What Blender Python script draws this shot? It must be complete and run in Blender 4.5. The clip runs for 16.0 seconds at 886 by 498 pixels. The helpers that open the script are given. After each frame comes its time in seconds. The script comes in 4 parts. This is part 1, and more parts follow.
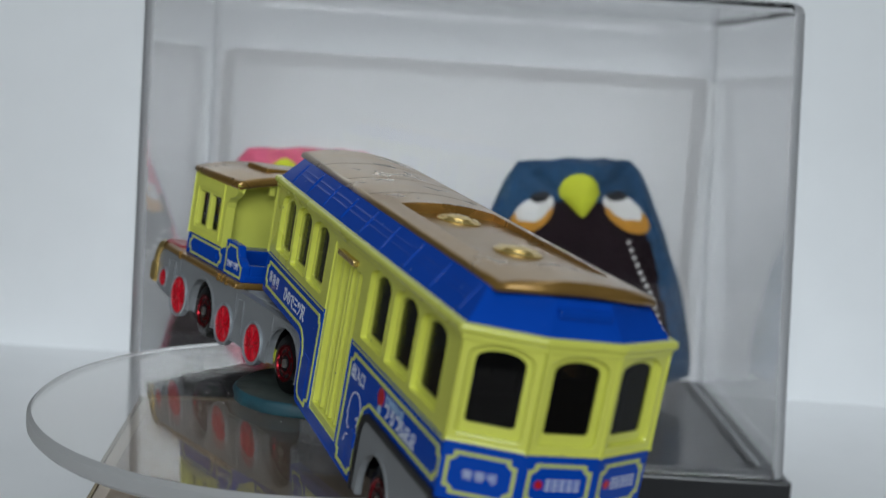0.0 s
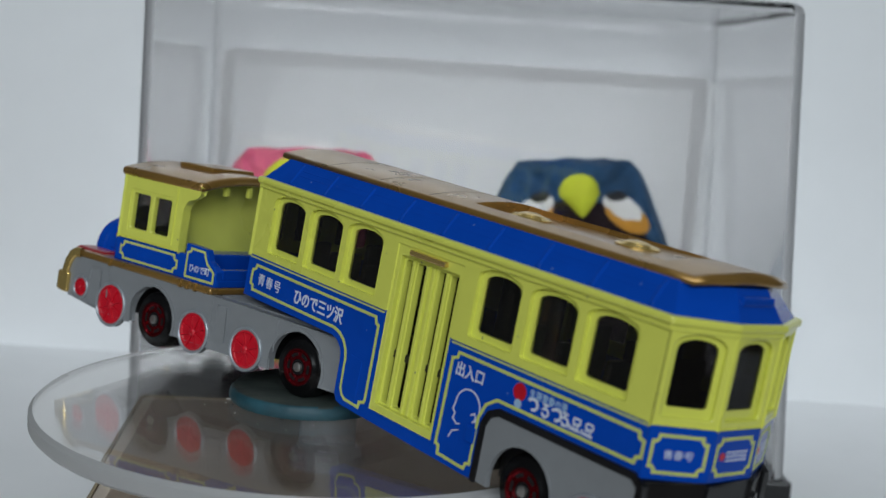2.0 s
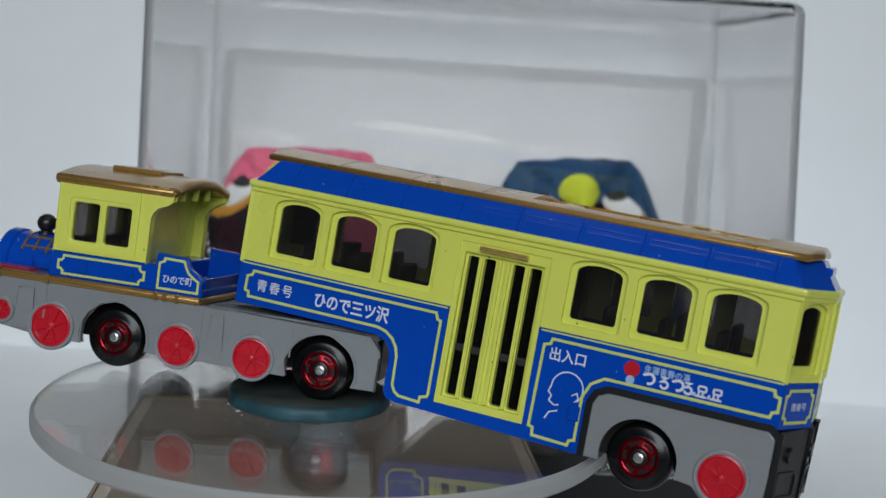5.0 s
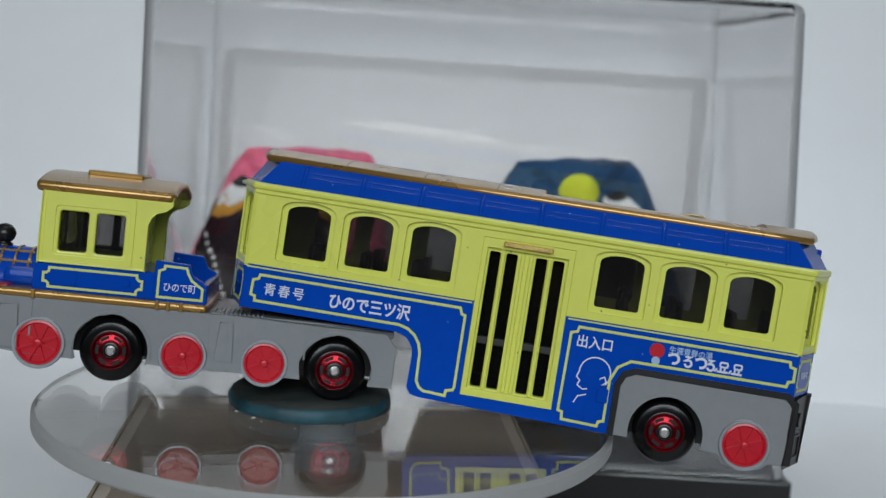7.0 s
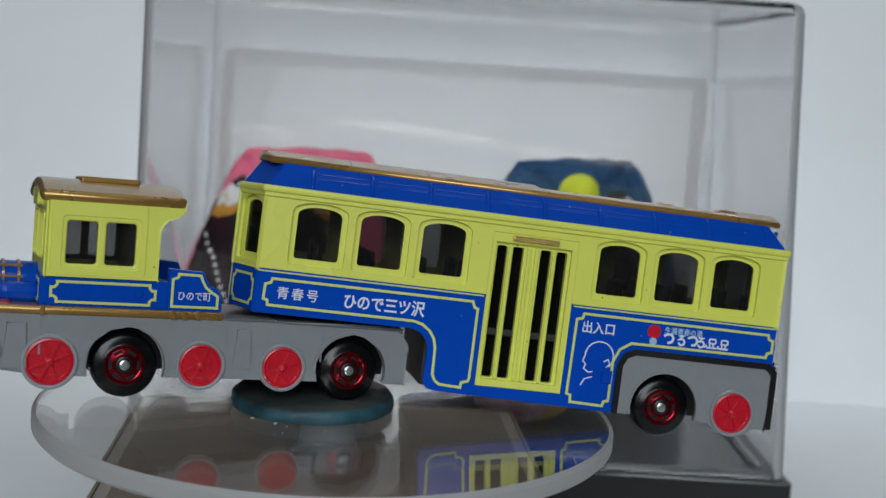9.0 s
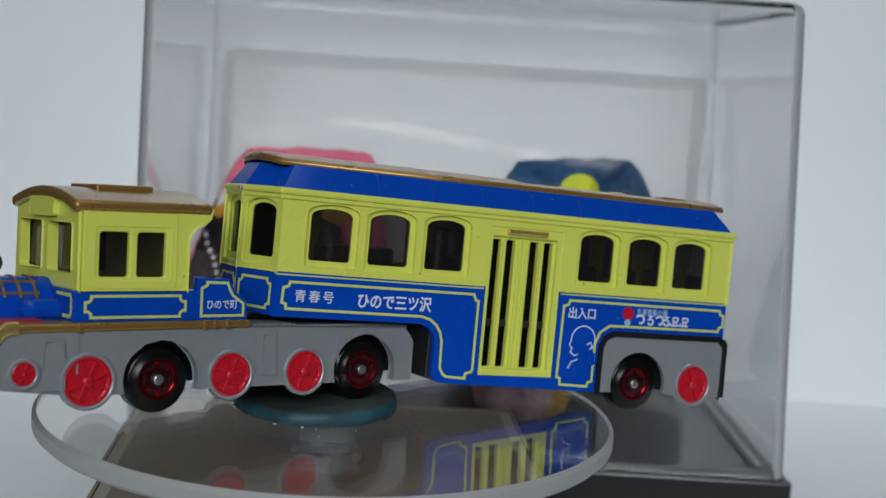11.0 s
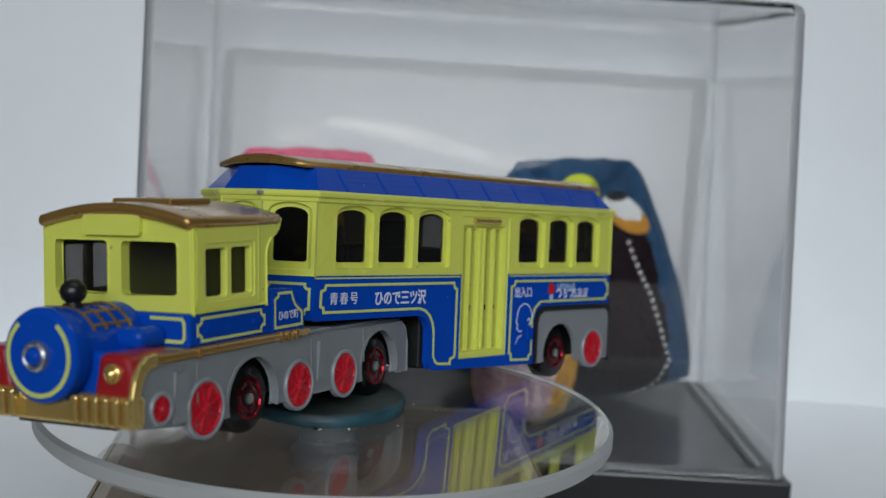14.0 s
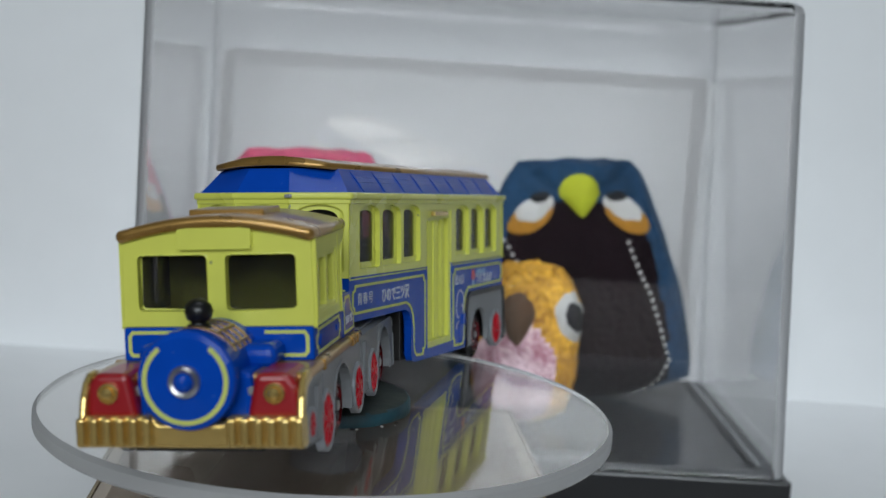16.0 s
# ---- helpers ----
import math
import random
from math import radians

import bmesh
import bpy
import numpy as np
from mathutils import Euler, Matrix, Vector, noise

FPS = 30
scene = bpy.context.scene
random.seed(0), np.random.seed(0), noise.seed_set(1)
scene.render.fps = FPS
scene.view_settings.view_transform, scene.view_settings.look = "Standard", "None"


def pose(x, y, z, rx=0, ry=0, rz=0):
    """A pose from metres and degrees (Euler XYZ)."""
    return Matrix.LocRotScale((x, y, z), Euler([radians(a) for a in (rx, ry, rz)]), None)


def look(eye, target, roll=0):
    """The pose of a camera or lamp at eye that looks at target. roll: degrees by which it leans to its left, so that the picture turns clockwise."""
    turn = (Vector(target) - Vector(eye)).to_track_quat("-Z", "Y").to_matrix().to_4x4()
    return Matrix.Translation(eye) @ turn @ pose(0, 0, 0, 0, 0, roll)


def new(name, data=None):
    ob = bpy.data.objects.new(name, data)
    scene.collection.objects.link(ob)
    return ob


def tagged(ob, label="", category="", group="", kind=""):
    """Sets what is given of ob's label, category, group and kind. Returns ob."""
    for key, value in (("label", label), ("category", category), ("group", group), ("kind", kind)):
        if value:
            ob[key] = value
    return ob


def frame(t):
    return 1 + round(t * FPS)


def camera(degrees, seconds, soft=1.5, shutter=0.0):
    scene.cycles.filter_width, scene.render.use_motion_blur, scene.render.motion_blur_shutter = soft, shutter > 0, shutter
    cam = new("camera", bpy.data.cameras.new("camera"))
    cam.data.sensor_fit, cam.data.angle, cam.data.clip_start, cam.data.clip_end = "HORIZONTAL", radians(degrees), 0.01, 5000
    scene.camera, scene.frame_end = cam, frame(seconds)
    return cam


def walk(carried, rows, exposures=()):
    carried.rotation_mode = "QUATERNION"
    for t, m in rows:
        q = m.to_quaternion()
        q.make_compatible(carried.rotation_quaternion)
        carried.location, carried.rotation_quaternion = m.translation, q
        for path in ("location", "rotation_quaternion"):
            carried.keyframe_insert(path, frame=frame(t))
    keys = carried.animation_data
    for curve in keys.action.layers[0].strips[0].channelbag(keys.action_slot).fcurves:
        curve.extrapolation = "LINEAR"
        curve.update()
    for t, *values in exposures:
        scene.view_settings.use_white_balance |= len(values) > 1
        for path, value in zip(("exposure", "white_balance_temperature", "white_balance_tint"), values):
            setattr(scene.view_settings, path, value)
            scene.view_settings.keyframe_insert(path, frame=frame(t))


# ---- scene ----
cam = camera(38.63, 16.0, soft=1.4)
cam.data.dof.use_dof, cam.data.dof.focus_distance, cam.data.dof.aperture_fstop = True, 0.212, 26.0
EYE = Vector((0.0, -0.2205, 0.1112))
VIEW = look(EYE, EYE + Vector((0.0856, 0.98637, -0.14055)), 3.74)
walk(cam, [(0.0, VIEW), (16.0, VIEW)])

# ---- light: a lit room with ceiling tubes and an added area light behind the camera ----
world = bpy.data.worlds.new("room_air")
scene.world = world
world.use_nodes = True
world.node_tree.nodes["Background"].inputs[0].default_value = (0.80, 0.86, 0.95, 1)
world.node_tree.nodes["Background"].inputs[1].default_value = 0.25
scene.view_settings.exposure = 0.0


def lamp(name, eye, target, sx, sy, watts, colour):
    d = bpy.data.lights.new(name, "AREA")
    d.shape, d.size, d.size_y, d.energy, d.color = "RECTANGLE", sx, sy, watts, colour
    ob = new(name, d)
    ob.matrix_world = look(eye, target)
    return ob


for tube_y in (-0.02, -0.14):
    lamp("ceiling_tube", (0.15, tube_y, 1.69), (0.15, tube_y + 0.0001, 0.0), 1.2, 0.04, 1.5, (0.88, 0.95, 1.0))
# unseen area light added to brighten the front; no window is known there
lamp("added_front_light", (-0.20, -1.61, 0.84), (-0.20, 0.15, 0.84), 1.4, 0.75, 22.0, (0.86, 0.945, 1.0))

# ---- materials ----


def mat(name, colour, rough=0.5, metal=0.0, var=0.06, scale=400.0, bump=0.0, coat=0.0, wear=None, sheen=0.0, spec=0.5, chips=None, span=(0.6, 1.4)):
    m = bpy.data.materials.new(name)
    m.use_nodes = True
    nt = m.node_tree
    b = nt.nodes["Principled BSDF"]
    co = nt.nodes.new("ShaderNodeTexCoord")
    n1 = nt.nodes.new("ShaderNodeTexNoise")
    n1.inputs["Scale"].default_value, n1.inputs["Detail"].default_value = scale, 4
    n2 = nt.nodes.new("ShaderNodeTexNoise")
    n2.inputs["Scale"].default_value, n2.inputs["Detail"].default_value = scale * 0.13, 3
    nt.links.new(co.outputs["Object"], n1.inputs["Vector"])
    nt.links.new(co.outputs["Object"], n2.inputs["Vector"])
    add = nt.nodes.new("ShaderNodeMath")
    add.operation = "ADD"
    nt.links.new(n1.outputs["Fac"], add.inputs[0])
    nt.links.new(n2.outputs["Fac"], add.inputs[1])
    ramp = nt.nodes.new("ShaderNodeMapRange")
    ramp.inputs["From Min"].default_value, ramp.inputs["From Max"].default_value = span
    nt.links.new(add.outputs[0], ramp.inputs["Value"])
    mix = nt.nodes.new("ShaderNodeMix")
    mix.data_type = "RGBA"
    lo = [max(0.0, c * (1 - var)) for c in colour]
    hi = [min(1.0, c * (1 + var)) for c in (wear or colour)]
    mix.inputs["A"].default_value, mix.inputs["B"].default_value = (*lo, 1), (*hi, 1)
    nt.links.new(ramp.outputs["Result"], mix.inputs["Factor"])
    last = mix.outputs["Result"]
    if chips:
        n3 = nt.nodes.new("ShaderNodeTexNoise")
        n3.inputs["Scale"].default_value, n3.inputs["Detail"].default_value = 900, 1
        nt.links.new(co.outputs["Object"], n3.inputs["Vector"])
        cut = nt.nodes.new("ShaderNodeMapRange")
        cut.inputs["From Min"].default_value, cut.inputs["From Max"].default_value = 0.775, 0.81
        nt.links.new(n3.outputs["Fac"], cut.inputs["Value"])
        over = nt.nodes.new("ShaderNodeMix")
        over.data_type = "RGBA"
        over.inputs["B"].default_value = (*chips, 1)
        nt.links.new(last, over.inputs["A"])
        nt.links.new(cut.outputs["Result"], over.inputs["Factor"])
        last = over.outputs["Result"]
    nt.links.new(last, b.inputs["Base Color"])
    rr = nt.nodes.new("ShaderNodeMapRange")
    rr.inputs["To Min"].default_value, rr.inputs["To Max"].default_value = max(0.02, rough * 0.8), min(1.0, rough * 1.25)
    nt.links.new(n2.outputs["Fac"], rr.inputs["Value"])
    nt.links.new(rr.outputs["Result"], b.inputs["Roughness"])
    b.inputs["Metallic"].default_value, b.inputs["Coat Weight"].default_value = metal, coat
    b.inputs["Coat Roughness"].default_value = 0.08
    b.inputs["Sheen Weight"].default_value = sheen
    b.inputs["Specular IOR Level"].default_value = spec
    if bump:
        bp = nt.nodes.new("ShaderNodeBump")
        bp.inputs["Strength"].default_value, bp.inputs["Distance"].default_value = bump, 0.0003 if bump < 0.3 else 0.0008
        nt.links.new(n1.outputs["Fac"], bp.inputs["Height"])
        nt.links.new(bp.outputs["Normal"], b.inputs["Normal"])
    return m


def clear(name, colour, rough=0.0, ior=1.49, weight=1.0):
    m = mat(name, colour, max(rough, 0.02), var=0.01, scale=60)
    b = m.node_tree.nodes["Principled BSDF"]
    b.inputs["Transmission Weight"].default_value, b.inputs["IOR"].default_value = weight, ior
    return m


LIME = mat("lime_enamel", (0.72, 0.745, 0.125), 0.28, var=0.04, scale=300, bump=0.03, coat=0.25, chips=(0.25, 0.27, 0.12))
BLUE = mat("blue_enamel", (0.003, 0.061, 0.43), 0.11, var=0.07, scale=300, bump=0.015, spec=0.13, chips=(0.10, 0.19, 0.46))
GOLD = mat("gold_paint", (0.38, 0.215, 0.055), 0.28, 0.6, var=0.10, scale=900, bump=0.008, coat=0.42)
GOLDBRIGHT = mat("bright_gold_paint", (0.76, 0.54, 0.18), 0.25, 0.75, var=0.12, scale=900, bump=0.06, coat=0.4)
GREY = mat("grey_plastic", (0.23, 0.24, 0.25), 0.36, var=0.05, scale=600, bump=0.05)
GROOVESHADE = mat("groove_shade", (0.10, 0.058, 0.016), 0.4, 0.4, var=0.1, scale=700)
SILVER = mat("silver_paint", (0.34, 0.36, 0.39), 0.35, 0.4, var=0.06, scale=700)
RED = mat("red_paint", (0.55, 0.008, 0.022), 0.28, var=0.08, scale=500)
DEEPRED = mat("deep_red_paint", (0.32, 0.008, 0.014), 0.35, var=0.08, scale=500, coat=0.3)
BLACK = mat("black_plastic", (0.008, 0.008, 0.009), 0.33, var=0.2, scale=600)
TYRE = mat("tyre_plastic", (0.003, 0.003, 0.0035), 0.24, var=0.2, scale=700, spec=0.35)
RIMRED = mat("red_chrome", (0.20, 0.006, 0.012), 0.20, 0.85, var=0.06, scale=300)
STEEL = mat("steel", (0.55, 0.54, 0.52), 0.32, 0.95, var=0.1, scale=900)
LINE = mat("yellow_print", (0.60, 0.66, 0.16), 0.45, var=0.06, scale=600)
WHITEINK = mat("white_print", (0.66, 0.70, 0.78), 0.5, var=0.06, scale=600)
PALEINK = mat("pale_print", (0.33, 0.50, 0.70), 0.5, var=0.06, scale=600)
SMOKE = clear("smoked_window", (0.36, 0.35, 0.35), 0.03, 1.16, weight=0.98)
DOORSMOKE = clear("dark_smoked_glass", (0.09, 0.088, 0.09), 0.03, 1.25, weight=0.955)
SEATGREY = mat("seat_plastic", (0.05, 0.045, 0.042), 0.5, var=0.2, scale=200)
DARKIN = mat("dark_interior", (0.012, 0.011, 0.011), 0.5, var=0.2, scale=200)
ACRYLIC = clear("clear_acrylic", (0.835, 0.83, 0.83), 0.0, 1.42)
DISCMAT = clear("disc_acrylic", (0.91, 0.90, 0.885), 0.0, 1.43)
# grey haze put into the cover's corner faces, which refract dark when clear
EDGEHAZE = clear("hazy_edge_acrylic", (0.60, 0.60, 0.61), 0.35, weight=0.6)
FROST = clear("frosted_rim", (0.66, 0.66, 0.66), 0.5, weight=0.45)
SPINDLE = clear("dark_clear_plastic", (0.62, 0.62, 0.65), 0.05, weight=0.82)
# cloudy sheet added for a reflection in the case, and its darker border
BACKMAT = clear("cloudy_sheet", (0.77, 0.76, 0.755), 0.5)
BORDERSHADE = clear("border_shade", (0.78, 0.77, 0.77), 0.5)
TEAL = mat("teal_rubber", (0.017, 0.027, 0.027), 0.6, var=0.35, scale=250, bump=0.3, wear=(0.038, 0.048, 0.042))
TEALSIDE = mat("teal_edge", (0.010, 0.032, 0.041), 0.5, var=0.4, scale=250, bump=0.3, wear=(0.013, 0.060, 0.080))
BRASS = mat("dull_brass", (0.20, 0.155, 0.09), 0.45, 0.2, var=0.15, scale=200)
CHICK = mat("ochre_crepe", (0.50, 0.20, 0.012), 0.85, var=0.35, scale=650, bump=1.0, wear=(0.74, 0.40, 0.04), span=(0.78, 1.22))
STRIP = mat("tan_strip", (0.34, 0.29, 0.24), 0.5, var=0.1, scale=120)
BROWN = mat("brown_top", (0.165, 0.128, 0.096), 0.5, var=0.15, scale=120)
CASEBLACK = mat("case_black", (0.012, 0.012, 0.013), 0.22, var=0.2, scale=200)
CASEGREY = mat("case_plate", (0.042, 0.043, 0.047), 0.2, var=0.2, scale=90, spec=0.33)
PAPER = mat("white_paper", (0.86, 0.87, 0.88), 0.85, var=0.025, scale=45, bump=0.05)
# unseen room shell: wall and ceiling kept dim so reflections stay dark
WALLPAINT = mat("room_wall", (0.17, 0.17, 0.17), 0.8, var=0.04, scale=8)
CEILPAINT = mat("room_ceiling", (0.13, 0.13, 0.13), 0.85, var=0.03, scale=8)
WOOD = mat("table_wood", (0.15, 0.095, 0.055), 0.5, var=0.2, scale=30)
DENIM = mat("blue_felt", (0.016, 0.052, 0.110), 0.9, var=0.45, scale=500, bump=0.9, sheen=0.1, spec=0.2)
PINK = mat("pink_felt", (0.58, 0.10, 0.175), 0.9, var=0.25, scale=700, bump=0.9, sheen=0.2)
MAROON = mat("dark_fabric", (0.011, 0.006, 0.008), 0.85, var=0.4, scale=500, bump=0.7, spec=0.1)
EYEWHITE = mat("white_felt", (0.56, 0.55, 0.53), 0.9, var=0.1, scale=900, bump=0.5)
ORANGE = mat("ochre_felt", (0.42, 0.19, 0.016), 0.9, var=0.25, scale=900, bump=0.6)
BEAK = mat("lime_felt", (0.46, 0.50, 0.022), 0.9, var=0.2, scale=900, bump=0.5)
BROWNFELT = mat("brown_felt", (0.10, 0.05, 0.022), 0.9, var=0.3, scale=900, bump=0.5)
PUPIL = mat("black_felt", (0.01, 0.01, 0.013), 0.8, var=0.3, scale=900, bump=0.4)
PINKCLOTH = mat("pink_crepe", (0.50, 0.14, 0.21), 0.55, var=0.2, scale=800, bump=1.0, wear=(0.88, 0.62, 0.67), span=(0.78, 1.22))

# ---- mesh helpers, all in millimetres ----
MM = 0.001


def part(name, bm, material, parent=None, label="", smooth=False, keep=False):
    """Links a bmesh, drawn in millimetres, as one mesh object under a thing or a part."""
    bmesh.ops.scale(bm, vec=(MM, MM, MM), verts=bm.verts)
    if not keep:
        bmesh.ops.recalc_face_normals(bm, faces=bm.faces)
    me = bpy.data.meshes.new(name)
    bm.to_mesh(me)
    bm.free()
    for k in material if isinstance(material, (list, tuple)) else (material,):
        me.materials.append(k)
    if smooth:
        for f in me.polygons:
            f.use_smooth = True
    ob = new(name, me)
    if parent is not None:
        ob.parent = parent
    if label:
        tagged(ob, label)
    return ob


def bevel(bm, width, segments=2, angle=30):
    bm.normal_update()
    edges = [e for e in bm.edges if len(e.link_faces) == 2 and e.calc_face_angle(0) > radians(angle)]
    bmesh.ops.bevel(bm, geom=edges, offset=width, segments=segments, profile=0.5, affect="EDGES", clamp_overlap=True)
    return bm


def box(bm, x0, x1, y0, y1, z0, z1):
    vs = [bm.verts.new((x, y, z)) for x in (x0, x1) for y in (y0, y1) for z in (z0, z1)]
    for q in ((0, 1, 3, 2), (4, 6, 7, 5), (0, 4, 5, 1), (2, 3, 7, 6), (0, 2, 6, 4), (1, 5, 7, 3)):
        bm.faces.new([vs[i] for i in q])
    return bm


def bar(x0, x1, y0, y1, z0, z1, r=0.25):
    return bevel(box(bmesh.new(), x0, x1, y0, y1, z0, z1), r)


def plate(bm, outer, holes, put, w0, w1):
    """A flat piece with holes: 2D loops, placed by put(u, v, w), from depth w0 to w1."""
    flat = bmesh.new()
    edges, loops = [], [outer] + list(holes)
    for lp in loops:
        vs = [flat.verts.new((u, v, 0)) for u, v in lp]
        edges += [flat.edges.new((vs[i], vs[(i + 1) % len(vs)])) for i in range(len(vs))]
    bmesh.ops.triangle_fill(flat, edges=edges, use_beauty=True, use_dissolve=False)
    flat.verts.index_update()
    lay = [[bm.verts.new(put(v.co.x, v.co.y, w)) for v in flat.verts] for w in (w0, w1)]
    for f in flat.faces:
        ids = [v.index for v in f.verts]
        bm.faces.new([lay[0][i] for i in ids])
        bm.faces.new([lay[1][i] for i in reversed(ids)])
    for e in flat.edges:
        if len(e.link_faces) == 1:
            a, b = e.verts[0].index, e.verts[1].index
            bm.faces.new([lay[0][a], lay[0][b], lay[1][b], lay[1][a]])
    flat.free()
    return bm


def ribbon(bm, pts, width, put, w0, w1, closed=True):
    """A printed line of even width along 2D points."""
    n, half = len(pts), width / 2
    left, right = [], []
    for i in range(n):
        p = Vector(pts[i])
        a = Vector(pts[i - 1]) if closed or i else None
        b = Vector(pts[(i + 1) % n]) if closed or i < n - 1 else None
        d1 = (p - a).normalized() if a is not None else (b - p).normalized()
        d2 = (b - p).normalized() if b is not None else d1
        t = (d1 + d2)
        t = t.normalized() if t.length > 1e-6 else d1
        nrm = Vector((-t.y, t.x))
        k = half / max(0.45, nrm.dot(Vector((-d1.y, d1.x))))
        left.append(p + nrm * k)
        right.append(p - nrm * k)
    v = [[bm.verts.new(put(q.x, q.y, w)) for q in side] for side in (left, right) for w in (w0, w1)]
    for i in range(n if closed else n - 1):
        j = (i + 1) % n
        bm.faces.new([v[0][i], v[0][j], v[1][j], v[1][i]])
        bm.faces.new([v[2][j], v[2][i], v[3][i], v[3][j]])
        bm.faces.new([v[1][i], v[1][j], v[3][j], v[3][i]])
        bm.faces.new([v[0][j], v[0][i], v[2][i], v[2][j]])
    return bm


def ring(bm, rows, segments=32, put=lambda x, y, z: (x, y, z), cap=(True, True)):
    """A turned solid about the local z axis: rows of (radius, height)."""
    lay = [[bm.verts.new(put(r * math.cos(2 * math.pi * i / segments), r * math.sin(2 * math.pi * i / segments), h)) for i in range(segments)] for r, h in rows]
    for a, b in zip(lay, lay[1:]):
        for i in range(segments):
            j = (i + 1) % segments
            bm.faces.new([a[i], a[j], b[j], b[i]])
    if cap[0]:
        bm.faces.new(lay[0][::-1])
    if cap[1]:
        bm.faces.new(lay[-1])
    return bm


def arc(cx, cy, r, a0, a1, n=8):
    return [(cx + r * math.cos(radians(a0 + (a1 - a0) * i / n)), cy + r * math.sin(radians(a0 + (a1 - a0) * i / n))) for i in range(n + 1)]


def rounded(x0, x1, y0, y1, r, n=4):
    return arc(x1 - r, y0 + r, r, -90, 0, n) + arc(x1 - r, y1 - r, r, 0, 90, n) + arc(x0 + r, y1 - r, r, 90, 180, n) + arc(x0 + r, y0 + r, r, 180, 270, n)


def notched(x0, x1, y0, y1, c):
    """A panel line with stepped-in corners."""
    return [(x0 + c, y0), (x1 - c, y0), (x1 - c, y0 + c * 0.55), (x1 - c * 0.55, y0 + c), (x1, y0 + c), (x1, y1 - c), (x1 - c * 0.55, y1 - c), (x1 - c, y1 - c * 0.55), (x1 - c, y1),
            (x0 + c, y1), (x0 + c, y1 - c * 0.55), (x0 + c * 0.55, y1 - c), (x0, y1 - c), (x0, y0 + c), (x0 + c * 0.55, y0 + c), (x0 + c, y0 + c * 0.55)]


def arched(x0, x1, z0, z1, rise):
    """A window outline with a flat arch above."""
    w, mid = (x1 - x0) / 2, (x0 + x1) / 2
    top = [(mid + w * math.cos(math.pi * i / 10), z1 + rise * math.sin(math.pi * i / 10) ** 0.9) for i in range(11)]
    r = 0.5
    return arc(x0 + r, z0 + r, r, 180, 270, 3) + arc(x1 - r, z0 + r, r, 270, 360, 3) + top


def lettering(text, size, put, parent, material, stretch=1.0, bold=0.0, gap=1.0):
    """Writing as a thin mesh; put(u, v, w) places it, u from the first letter on."""
    cu = bpy.data.curves.new("lettering", "FONT")
    cu.body, cu.size, cu.extrude, cu.offset, cu.resolution_u = text, size, 0.03, bold, 3
    cu.space_character = gap
    tmp = new("lettering", cu)
    bpy.context.view_layer.update()
    me = bpy.data.meshes.new_from_object(tmp.evaluated_get(bpy.context.evaluated_depsgraph_get()))
    bpy.data.objects.remove(tmp)
    for v in me.vertices:
        v.co = Vector(put(v.co.x * stretch, v.co.y, v.co.z)) * MM
    me.materials.clear()
    me.materials.append(material)
    ob = new("lettering", me)
    ob.parent = parent
    return ob


def thing(name, label, category, group="", kind=""):
    return tagged(new(name), label, category, group, kind)


# ---- the setting ----
TURN = -6.5


